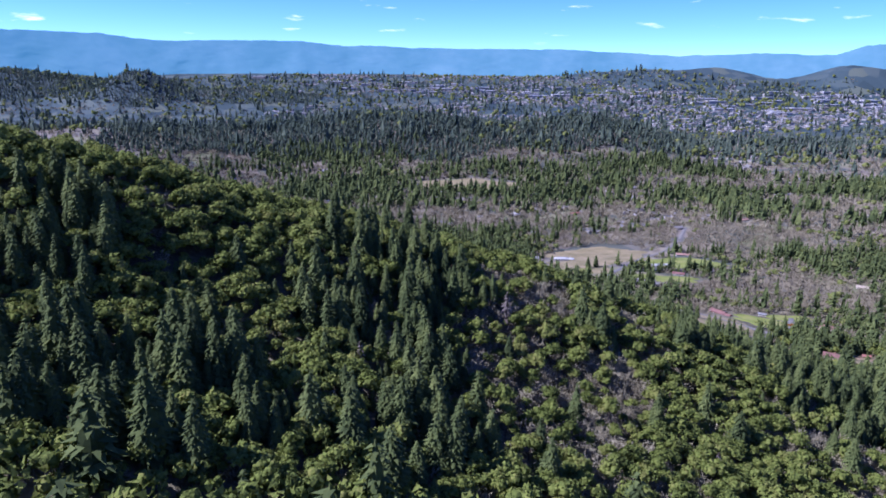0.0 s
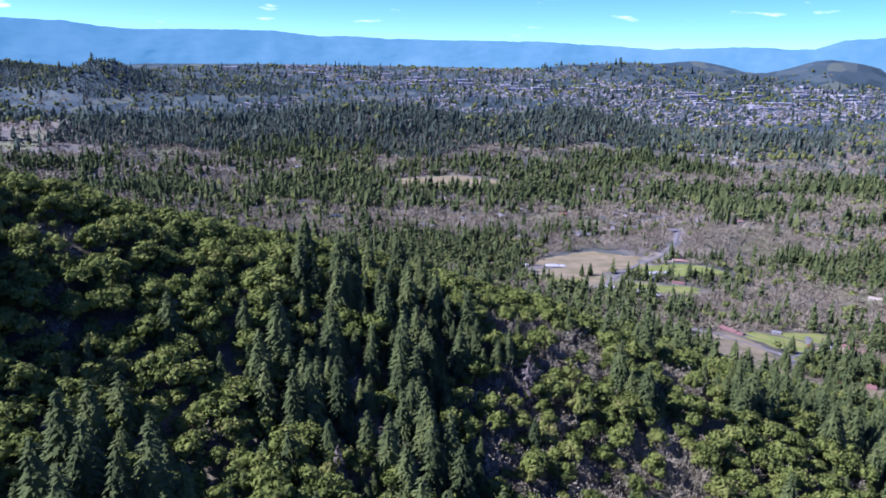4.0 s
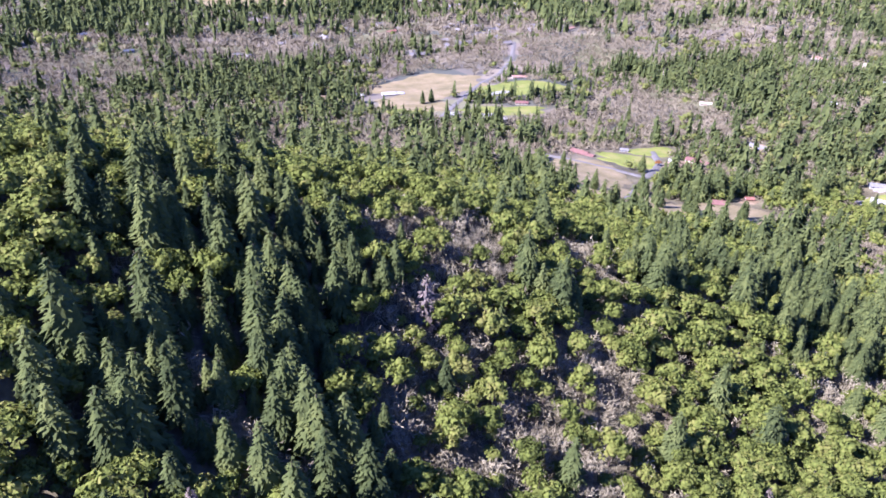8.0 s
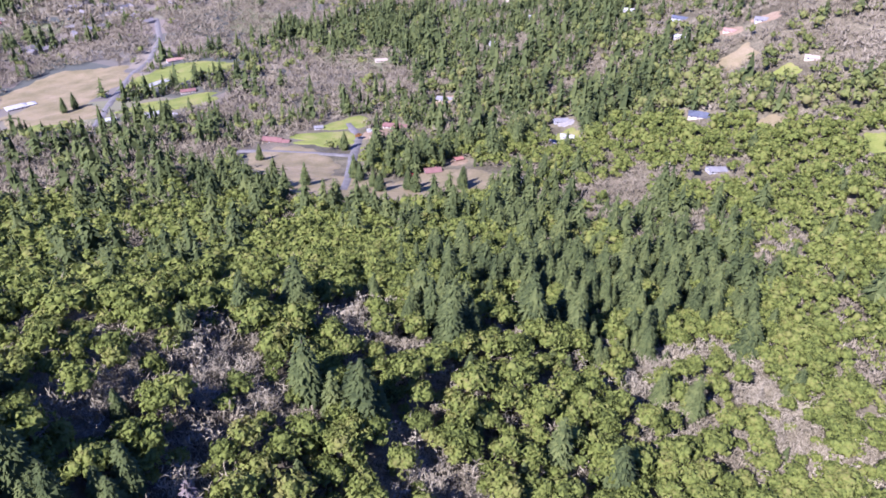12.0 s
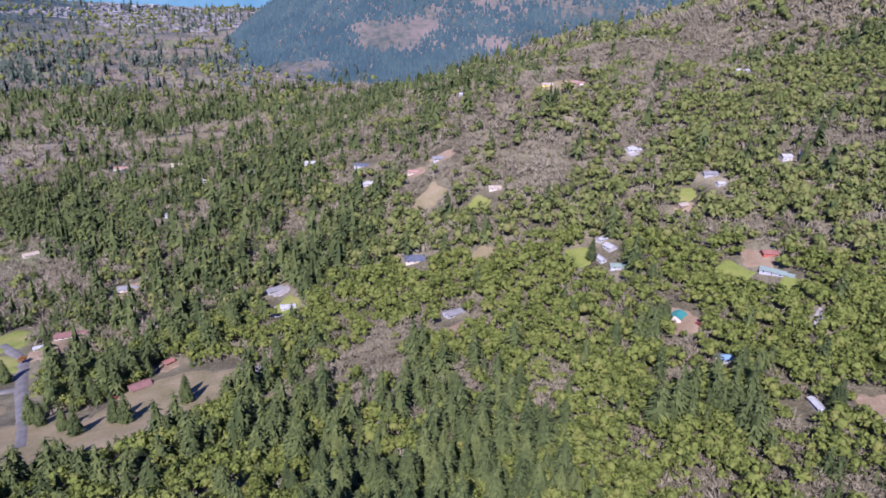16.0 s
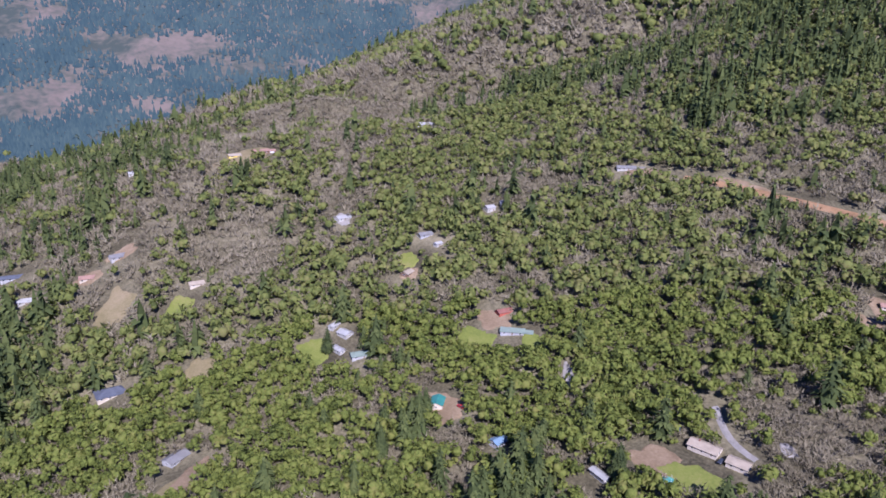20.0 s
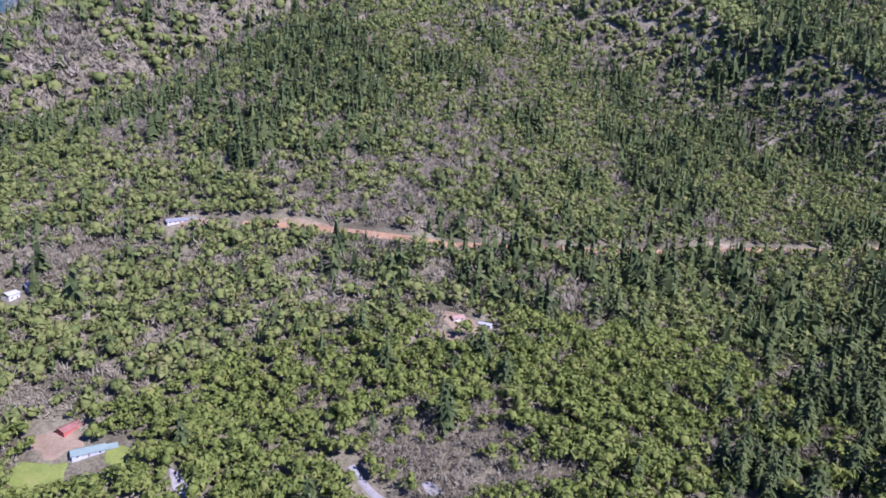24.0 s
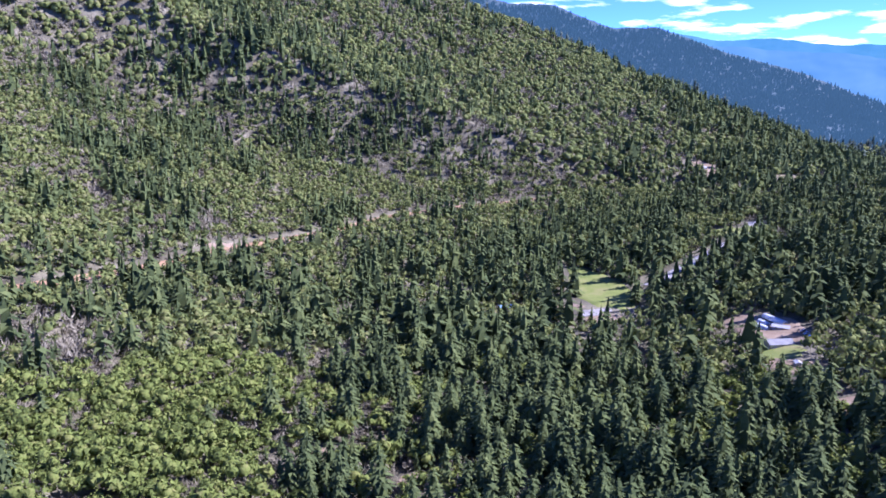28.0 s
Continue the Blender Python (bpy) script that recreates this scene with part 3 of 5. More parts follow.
road_strip(TRACK, 5, "orange dirt track cut along the mountain's foot", DIRT)
road_strip(VALLEY_ROAD, 7, "pale gravel road winding along the valley", GRAVEL)
for lane in (DRIVE, LANE, FARM_ROAD):
    road_strip(lane, 3.8, "grey asphalt lane between the fields", ASPHALT, 0.8)
road_strip(HOUSE_DRIVE, 2.0, "narrow pale gravel drive beside the beige house", GRAVEL)

# ---- trees ----
rng = np.random.default_rng(7)


def joined(pieces):
    v, f, base = [], [], 0
    for pv, pf in pieces:
        v.append(pv)
        f.append(pf + base)
        base += len(pv)
    return np.concatenate(v), np.concatenate(f)


def fir_reach(a, wide):
    """How far the boughs of a fir stand out at a share a of its height: full below, rounded towards the tip."""
    return wide * np.minimum(1, (a + 0.12) / 0.30) ** 0.6 * (1 - a) ** 0.68


def conifer(sprays, spray, sides, height=17.0, wide=3.7, bare=0.05, fill=0.86):
    """A fir: a lumpy dark heart, set with many short drooping sprays of needles. In triangles."""
    seed_ = int(rng.integers(1, 999))
    a = rng.random(6 * sprays)
    a = a[rng.random(len(a)) < fir_reach(a, 0.9) + 0.1][:sprays]
    turn = np.arange(len(a)) * 2.39996 + rng.normal(0, 0.6, len(a))
    lump = 0.72 + 0.56 * value_noise(np.cos(turn) * 1.6 + 5, a * 8 + np.sin(turn) * 1.6, seed_)
    r = fir_reach(a, wide) * lump * rng.uniform(0.72, 1.0, len(a)) + 0.1
    out = np.stack([np.cos(turn), np.sin(turn), 0 * turn], -1)
    aside = np.stack([-np.sin(turn), np.cos(turn), 0 * turn], -1)
    up = np.array([0, 0, 1.0])
    size = (spray * rng.uniform(0.65, 1.3, len(a)) * (1.05 - 0.5 * a))[:, None]
    heart = out * r[:, None] + up * (height * (bare + (1 - bare) * a))[:, None]
    tip = heart + out * size * 0.75 - up * size * rng.uniform(0.05, 0.5, (len(a), 1)) + aside * size * rng.normal(0, 0.3, (len(a), 1))
    lift = up * size * 0.28
    v = np.stack([heart + aside * size * 0.42 + lift - out * size * 0.35, tip, heart - aside * size * 0.42 + lift - out * size * 0.35], 1).reshape(-1, 3)
    pieces = [(v, np.arange(3 * len(a)).reshape(len(a), 3))]
    rings, levels = [], (0.0, 0.22, 0.6)
    for b in levels:
        t = np.arange(sides) * 6.2832 / sides + rng.uniform(0, 1)
        q = fir_reach(np.full(sides, b), wide) * fill * rng.uniform(0.8, 1.15, sides)
        rings.append(np.stack([q * np.cos(t), q * np.sin(t), np.full(sides, height * (bare + (1 - bare) * b))], -1))
    body = np.concatenate(rings + [np.array([[0, 0, height * 0.98]])])
    f = []
    for k in range(len(levels) - 1):
        for i in range(sides):
            p, q = k * sides + i, k * sides + (i + 1) % sides
            f += [(p, q, q + sides), (p, q + sides, p + sides)]
    f += [((len(levels) - 1) * sides + i, (len(levels) - 1) * sides + (i + 1) % sides, len(body) - 1) for i in range(sides)]
    pieces.append((body, np.array(f)))
    return joined(pieces)


def dome_points(n, clumps, wide, tall, base):
    """Places and outward ways on a crown of several rounded clumps."""
    centre = rng.normal(size=(clumps, 3)) * (wide * 0.40, wide * 0.40, tall * 0.22)
    radius = wide * rng.uniform(0.38, 0.6, clumps)
    which = rng.integers(0, clumps, n)
    way = rng.normal(size=(n, 3))
    way[:, 2] = np.abs(way[:, 2]) * 0.9 - 0.25
    way /= np.linalg.norm(way, axis=1, keepdims=True)
    place = centre[which] + way * radius[which][:, None] * rng.uniform(0.82, 1.08, (n, 1)) * (1, 1, tall / wide)
    place[:, 2] += base
    return place, way


def stem(height, foot, top=0.05, limbs=0, reach=2.0, sides=6):
    """A tapered trunk, with a few limbs that rise from it."""
    def pole(a, b, ra, rb, k):
        a, b = np.array(a, float), np.array(b, float)
        d = (b - a) / np.linalg.norm(b - a)
        s = np.cross(d, (0.3, 0.9, 0.1))
        s /= np.linalg.norm(s)
        u = np.cross(d, s)
        rings = [c + r * (math.cos(q) * s + math.sin(q) * u) for c, r in ((a, ra), (b, rb)) for q in np.arange(k) * 6.2832 / k]
        return np.array(rings), np.array([(i, (i + 1) % k, k + (i + 1) % k, k + i) for i in range(k)])
    pieces = [pole((0, 0, -1.0), (rng.normal() * 0.02 * height, rng.normal() * 0.02 * height, height), foot, top, sides)]
    for i in range(limbs):
        t, z = rng.uniform(0, 6.283), height * rng.uniform(0.35, 0.8)
        pieces.append(pole((0, 0, z), (reach * math.cos(t), reach * math.sin(t), z + reach * rng.uniform(0.6, 1.2)), foot * 0.45, 0.04, 4))
    return joined(pieces)


def strips(a, b, thick):
    """Thin kite-shaped twigs from each place a to each place b."""
    n = len(a)
    s = np.cross(b - a, rng.normal(size=(n, 3)))
    s *= thick / (np.linalg.norm(s, axis=1, keepdims=True) + 1e-9)
    bend = a * 0.55 + b * 0.45 + rng.normal(size=(n, 3)) * 0.12 * np.linalg.norm(b - a, axis=1, keepdims=True)
    return np.stack([a - s * 0.4, bend + s, b, bend - s], 1).reshape(-1, 3), np.arange(4 * n).reshape(n, 4)


def bare_crown(limbs, twigs, thick, wide=3.6, tall=7.5, fork=1.7):
    """A leafless crown: limbs that rise and spread from the foot, each with crooked side twigs."""
    t = rng.uniform(0, 6.283, limbs)
    r = wide * np.sqrt(rng.random(limbs))
    top = np.stack([r * np.cos(t), r * np.sin(t), tall * rng.uniform(0.62, 1.0, limbs) * (1 - 0.35 * (r / wide) ** 2)], -1)
    foot = top * (0.12, 0.12, 0) + rng.normal(size=(limbs, 3)) * (0.25, 0.25, 0)
    k = np.repeat(np.arange(limbs), twigs)
    along = rng.uniform(0.35, 1.0, len(k))[:, None]
    start = foot[k] * (1 - along) + top[k] * along
    way = rng.normal(size=(len(k), 3)) * (1, 1, 0.7) + (0, 0, 0.35)
    way /= np.linalg.norm(way, axis=1, keepdims=True)
    return joined([strips(foot, top, thick * 1.3), strips(start, start + way * fork * rng.uniform(0.5, 1.2, (len(k), 1)), thick)])


GOLD = (1 + 5**0.5) / 2
ICO = np.array([(-1, GOLD, 0), (1, GOLD, 0), (-1, -GOLD, 0), (1, -GOLD, 0), (0, -1, GOLD), (0, 1, GOLD), (0, -1, -GOLD), (0, 1, -GOLD), (GOLD, 0, -1), (GOLD, 0, 1), (-GOLD, 0, -1), (-GOLD, 0, 1)]) / 1.902
ICO_SIDES = np.array([(0, 11, 5), (0, 5, 1), (0, 1, 7), (0, 7, 10), (0, 10, 11), (1, 5, 9), (5, 11, 4), (11, 10, 2), (10, 7, 6), (7, 1, 8), (3, 9, 4), (3, 4, 2), (3, 2, 6), (3, 6, 8), (3, 8, 9), (4, 9, 5), (2, 4, 11), (6, 2, 10), (8, 6, 7), (9, 8, 1)])


def leafed(clumps, sprays, spray, wide, tall, base, hearts):
    """A broad crown: uneven rounded clumps of leaf sprays about a few dark hearts, with gaps between. In triangles."""
    t = np.arange(clumps) * 2.4 + rng.uniform(0, 6.28)
    away = 0.66 * np.sqrt((np.arange(clumps) + 0.25) / clumps) * rng.uniform(0.75, 1.2, clumps)
    squash = rng.uniform(0.8, 1.25)
    high = base + tall * (0.62 - 0.75 * away**1.6) + rng.normal(0, 0.09 * tall, clumps)
    middle = np.stack([wide * away * np.cos(t) * squash, wide * away * np.sin(t) / squash, high], -1)
    size = wide * (0.22 + 0.66 / clumps**0.5) * rng.uniform(0.7, 1.15, clumps)
    pieces = []
    for k in np.argsort(-size)[:hearts]:
        lump = ICO * (0.84 if clumps > 1 else 0.9) * size[k] * rng.uniform(0.75, 1.1, (12, 1)) * (1, 1, 0.9)
        lump = lump @ np.array(Euler(rng.uniform(0, 6, 3)).to_matrix()).T
        seen = lump[ICO_SIDES].mean(1)[:, 2] > -0.45 * size[k]
        pieces.append((lump + middle[k], ICO_SIDES[seen]))
    k = rng.choice(clumps, sprays, p=size**2 / (size**2).sum())
    way = rng.normal(size=(sprays, 3))
    way[:, 2] = np.abs(way[:, 2]) * 0.95 - 0.25
    way /= np.linalg.norm(way, axis=1, keepdims=True)
    at_ = middle[k] + way * (size[k] * rng.uniform(0.8, 1.12, sprays))[:, None] * (1, 1, 0.95)
    face = way + rng.normal(0, 0.42, (sprays, 3))
    face /= np.linalg.norm(face, axis=1, keepdims=True)
    a = np.cross(face, rng.normal(size=(sprays, 3)))
    a /= np.linalg.norm(a, axis=1, keepdims=True) + 1e-9
    b = np.cross(face, a)
    turn = np.array([0, 2.094, 4.189])[None] + rng.normal(0, 0.3, (sprays, 3))
    reach = spray * 0.62 * rng.uniform(0.6, 1.3, (sprays, 3))
    v = at_[:, None] + a[:, None] * (reach * np.cos(turn))[..., None] + b[:, None] * (reach * np.sin(turn))[..., None]
    pieces.append((v.reshape(-1, 3), np.arange(3 * sprays).reshape(sprays, 3)))
    return joined(pieces)


def wispy(n, size, wide, tall, base):
    """A leafless crown from afar: thin slivers of twigs that rise and spread about a rounded form, in triangles."""
    place, way = dome_points(n, 5, wide, tall, base)
    aim = way * 0.75 + (0, 0, 0.55) + rng.normal(0, 0.35, (n, 3))
    aim /= np.linalg.norm(aim, axis=1, keepdims=True)
    aside = np.cross(aim, rng.normal(size=(n, 3)))
    aside /= np.linalg.norm(aside, axis=1, keepdims=True) + 1e-9
    long = (size * rng.uniform(0.7, 1.4, n))[:, None]
    v = np.stack([place - aim * long * 0.5 + aside * long * 0.13, place + aim * long, place - aim * long * 0.5 - aside * long * 0.13], 1)
    return v.reshape(-1, 3), np.arange(3 * n).reshape(n, 3)


CONIFERS = [[conifer(400, 1.05, 7, wide=w, height=15) for w in (2.9, 3.2, 3.5, 2.8, 3.3, 3.7)], [conifer(92, 1.75, 5, wide=w, height=15, fill=0.68) for w in (3.0, 3.3, 3.6, 2.9, 3.4, 3.8, 3.2)], [conifer(22, 2.7, 3, wide=w, height=15, fill=0.62) for w in (3.2, 3.5, 3.8, 3.0, 3.6, 3.9)], [conifer(10, 3.9, 3, wide=w, height=15, fill=0.75) for w in (3.6, 4.0, 4.3, 3.8, 4.4)]]
OAKS = [[leafed(9, 240, 1.0, 4.2, 5.6, 4.4, 6) for _ in range(9)], [leafed(5, 46, 1.75, 4.5, 4.8, 3.8, 2) for _ in range(10)], [leafed(3, 21, 2.3, 4.8, 4.2, 3.4, 1) for _ in range(10)], [leafed(1, 7, 3.6, 5.4, 4.2, 3.0, 1) for _ in range(7)]]
TWIGS = [[bare_crown(12, 10, 0.12) for _ in range(5)], [wispy(58, 1.45, 4.0, 4.2, 3.0) for _ in range(7)], [wispy(24, 2.4, 4.4, 4.2, 3.0) for _ in range(7)], [wispy(14, 3.8, 4.9, 3.8, 2.6) for _ in range(5)]]
BRUSH = [bare_crown(5, 3, 0.07, wide=2.2, tall=2.8, fork=1.2) for _ in range(4)]

# ---- woods ----
# What grows where: middle, reach, and the shares of fir, oak and bare wood.
PLAN_X, PLAN_Y, PLAN_STEP = -300.0, -1500.0, 50.0
# One letter for a square of 50 m, north above, east to the right: f fir, o oak, b bare, m and n fir and oak, k fir and bare, g and h oak and bare, . any.
PLAN = [
    "bbbbbbbbbbbbbbbbbkkkkkk.........",
    "bbbbbbbbbbbbbbbbkkkkkkkkk.......",
    "kkkkkbbbbkkbbbbbkkkffkkkkk...kkk",
    "kkkkkkkkkkfkbbbbkkkffkkkkkk.kkkk",
    "ffffkkkkkffkbbbbkkffkkkkkkkkkkkk",
    "ffffffkkfffkbbbkkkmmmkkkkkkkkkkk",
    "fffffffffffkkkkkkkkmmkkkkkkkkkkk",
    "ffffffffffffffkkkkfmmmkkkk.kkkkk",
    "fffffffffffffffkkffffmfffffkkkkk",
    "fffffffffffffffkkffffffffffffkkk",
    "ffffffffffffffkkkffffffffffff.kk",
    "mmmffffffffffffkfffffffffffff...",
    "..mmfffffffffffffffffffffffff...",
    "..mmmffffffffffffffffffffffff...",
    "..nnmmmnfffffffffffffffffffff...",
    "..nnnnoonffffffffffkkffffffff...",
    "nnnnnnnoomfffmmfmmkkfffffffff...",
    "nnnnnnnnoomfkgnmnhkkfffffkfffkk.",
    "nnnnnggmonffbbooobbbbkkkkkkkkkk.",
    "nnnnooggofffkgooobbbbbbbbbkkkkkk",
    "nnnongggnffmbooooogbbbbbbbkkkkkk",
    "nnnnnkhgghongbgoooogbbbbbbkkkkkk",
    "nnnnnmhggggmmggogoogbghbbbkkkkkk",
    "nnnnnnggggnmhgogoobbgogkbbkkkkkk",
    ".nnnmmmmnnggboogogbboogkkkkkkkkk",
    ".nnmmffffmoobgnhgggoogmkkkkbbbbb",
    ".mnmmmffffgoghnbbgogbbkfbkbbbbbb",
    "mmnnnfffffmoogmkboomfbkfkbbbbbbb",
    "mnnnoooffkngnbfkbhnmmkkkbbbbbbbb",
    "mnnooomfffkgomfkbgnnmmfkbbbbbbbb",
    "mmmmmmfffffmomfnggnmmffkbbbbbbbb",
    "ffffffffffffnmmogggnmffmkkbbbbbk",
    "ffffffffffffnmmnghgnnmmmmkkk.k..",
    "ffffffffffmnonnnghgognnmmmkk....",
    "fffffffffmnooghkbgoooggnnmm.....",
    "ffffffffmnnmngnkbgoooggnnnm.....",
    "ffffffffnnnnnooggnoooggnnn......",
    "fffffffmnnnoooommnnnnggnn.......",
    "fffffffmmnnoooomffkhgggn........",
    "ffffffkmmmmnonmfffkhgggn........",
    "fffffmkkmmfmmfffmmnggggn........",
    "fffmnnkkmmffffffooonnnnn........",
    "fffmnnmkffffffffoooonnnn........",
    "ffmnnnnmffffffffnoooonnn........",
    "fmmmnnmmffffffffmnoonnn.........",
    "mmmmnnmmmffffffffmnnnn..........",
    "mmmmmmmmmffffffffmmn............",
    "nnnnnmmmmmffffffffm.............",
    "nnnnnnmmmmmmfffffff.............",
    "nnnnnnnmmmmmmmffffm.............",
    "ggoonnnnnmmmmmmmffmm............",
    "ooooonnnnnnnnmmmmmmm............",
    "ooooonnnnnnnggmmmmm.............",
    "goooonnnnnggggmmmmm.............",
    "gooonnmnngggggmmmm..............",
    "oooonnmmnggggggm................",
][::-1]
MIX = {"f": (0.48, 0.32, 0.20), "o": (0.05, 0.75, 0.20), "b": (0.05, 0.20, 0.75), "m": (0.30, 0.48, 0.22), "n": (0.13, 0.67, 0.20), "k": (0.30, 0.10, 0.60), "g": (0.05, 0.57, 0.38), "h": (0.05, 0.42, 0.53), ".": (0.34, 0.33, 0.33)}
SQUARES = np.array([[MIX[c] for c in row] for row in PLAN])
# Beyond the plan: middle, reach, and the shares of the three.
WIDE_ZONES = [
    (120, 1150, 260, 2.5, 0.4, 9), (-300, 1000, 300, 3.5, 0.8, 5), (700, 1150, 300, 3, 0.4, 9), (-100, 2250, 800, 9, 0.4, 1.0), (1400, 300, 500, 5, 0.8, 5),
    (1500, -800, 700, 5, 4.5, 2.5), (-200, -1700, 900, 5, 5, 1.5),
]
# Open ground where no tree stands: middle, half-widths, turn.
CLEARINGS = [(x, y, 0.8 * r, 0.8 * r, 0) for x, y, r in GARDENS_NEAR + GARDENS + GARDENS_FAR] + FIELDS + LAWNS + YARDS + MORE_YARDS + PADS + PONDS + [(42, -330, 30, 36, 10)]


# Small stands on the hillside under the flight.
BARE_STANDS = [(265, 191), (199, 212), (333, 199), (228, 231), (285, 217), (186, 238), (100, 346), (60, 231), (35, 230), (52, 248), (95, 231), (31, 253), (16, 256), (39, 290), (147, 287), (45, 223), (36, 239), (107, 242), (19, 288), (41, 281), (28, 279), (43, 296), (153, 237), (181, 241), (199, 216), (178, 199), (93, 278), (81, 300), (209, 232), (69, 245)]
FIR_STANDS = [(-51, 270), (-38, 272), (-24, 267), (-48, 251), (-34, 250), (-54, 237), (-26, 237), (-15, 253), (-5, 264), (-19, 286), (-42, 288), (193, 284), (181, 254), (157, 266), (172, 297), (-34, 269), (-42, 254), (-24, 235), (-54, 233), (-20, 280), (-8, 272), (62, 267), (110, 288), (-13, 251), (165, 323), (180, 304), (226, 320), (227, 297), (234, 273), (-146, 193), (-122, 155), (-113, 167), (-133, 218), (-100, 137), (-87, 173), (-91, 140), (-62, 157), (-19, 179), (-41, 225), (-3, 179)]


# Woods of one character on the slopes and in the valley: middle and reach.
FIR_WOODS = [(277, 273, 22), (228, 272, 22), (242, 252, 16), (213, 298, 18), (295, 311, 18), (196, 549, 30), (170, 640, 30), (465, -804, 96), (456, -1149, 103), (417, -115, 29), (104, -492, 55), (136, -123, 36), (71, -194, 42), (328, -966, 116), (-37, -277, 32), (52, -561, 39), (-14, -565, 33), (766, -293, 63), (448, -494, 60), (564, -682, 83), (286, 299, 28), (206, -402, 48), (172, -265, 35), (-90, -560, 40), (-120, -640, 50), (60, -430, 24)]
FIR_STRIPS = [(626, -653, 40), (466, -587, 43), (705, -388, 47), (327, -151, 22), (499, -358, 28), (-798, -1406, 92), (108, -326, 37), (198, -248, 37), (-595, -1407, 87), (786, -212, 74), (669, -227, 55), (412, -206, 31), (736, -176, 54), (541, 478, 42), (556, 591, 42), (436, 585, 28), (880, -110, 50), (890, -20, 45), (880, -260, 60)]
OAK_SLOPES = [(701, -537, 53), (300, -45, 35), (384, -537, 53), (403, 27, 35), (274, -110, 23), (357, -101, 20), (68, -627, 43), (626, -235, 37), (355, -620, 63), (498, -378, 44), (259, -687, 52), (330, -222, 36), (571, 223, 37), (485, 315, 28), (446, 63, 31), (578, 71, 39), (600, 17, 28)]
OAK_VALLEY = [(696, 178, 35), (726, 104, 37), (551, -29, 27), (523, 371, 27), (534, 338, 23), (442, 296, 23), (476, 90, 26), (666, 150, 40), (387, 290, 39), (431, 262, 31), (434, 388, 22), (372, 130, 25)]
BARE_SLOPES = [(577, -127, 50), (548, -208, 48), (559, -299, 38), (502, -54, 34), (479, -97, 27), (350, -13, 13), (331, 15, 12), (214, -76, 21), (187, -65, 17), (503, -440, 24), (59, -786, 50), (143, -1636, 106), (-114, -1861, 137), (53, -205, 30), (233, -115, 15), (-489, -1702, 98), (1150, -100, 120), (1200, 120, 110), (1120, -300, 110)]
BARE_VALLEY = [(262, 196, 20), (325, 205, 18), (705, 257, 40), (663, 317, 28), (620, 293, 26), (476, 11, 23), (548, -95, 28), (449, -49, 20), (511, -15, 31), (385, 92, 17), (692, 289, 42), (353, 396, 19), (317, 266, 16), (600, 302, 28), (652, 735, 39), (1000, 250, 70), (900, 330, 50)]
MIXED_SLOPES = [(296, -822, 78), (183, -983, 79), (394, -740, 64), (-151, -334, 48), (611, -160, 38), (662, -636, 75), (341, -240, 36), (607, -388, 52), (738, -89, 34), (379, -17, 27), (745, 413, 44), (934, 423, 42)]

FIR_BELTS = [(332, -348, 36), (360, -238, 26), (386, -196, 19), (261, -262, 31), (212, -174, 26), (533, -516, 32), (537, -792, 52), (444, -838, 63), (362, -838, 62), (401, -629, 34), (337, -771, 48), (712, -272, 25), (691, -184, 19), (723, -384, 28), (746, -535, 32), (691, -131, 18), (382, -115, 14), (273, -552, 31), (223, -58, 14), (763, -118, 16), (490, -671, 32)]
BARE_CRESTS = [(718, -18, 35), (596, -143, 34), (917, -59, 46), (660, -21, 22), (511, -259, 23), (759, -140, 20), (433, 29, 14), (311, 35, 14)]
OAK_LOWER = [(536, -407, 40), (539, -520, 31), (434, -515, 36), (384, -576, 46), (322, -584, 31), (482, -312, 29), (314, -419, 31), (258, -486, 34), (94, -606, 39), (329, -259, 29), (300, -186, 25), (361, -192, 17), (297, -105, 29), (347, -86, 21), (313, -56, 26), (335, -35, 19), (276, -44, 15), (338, -777, 37), (-36, -1002, 69), (35, -1362, 88), (-189, -1242, 84), (590, -829, 52), (356, -1387, 60), (3, -147, 18), (-68, -143, 21), (205, -379, 23), (270, -175, 16)]
BARE_LOWER = [(625, -618, 35), (489, -443, 20), (425, -373, 18), (56, -777, 28), (-27, -832, 30), (-220, -1022, 48), (237, -140, 15), (227, -82, 20), (188, -68, 19), (198, -135, 18), (140, -147, 15), (280, -95, 14), (161, -73, 14), (375, -109, 12), (393, -174, 12), (-31, -67, 14), (-63, -270, 15), (25, -288, 20), (324, -31, 14), (-75, -368, 18)]
FIR_LOWER = [(446, -813, 49), (477, -774, 48), (432, -1080, 62), (342, -814, 39), (277, -806, 48), (211, -1080, 60), (495, -556, 39), (467, -661, 34), (601, -661, 36), (178, -827, 39), (57, -1076, 48), (260, -280, 30), (415, -178, 22), (393, -203, 18), (131, -441, 32), (66, -463, 33), (-66, -702, 45), (-5, -496, 28), (203, -211, 22), (118, -235, 23), (54, -117, 29), (107, -77, 26), (54, -58, 19), (-18, -272, 31), (-184, -398, 40), (201, -67, 14), (160, -135, 14), (320, -136, 14)]


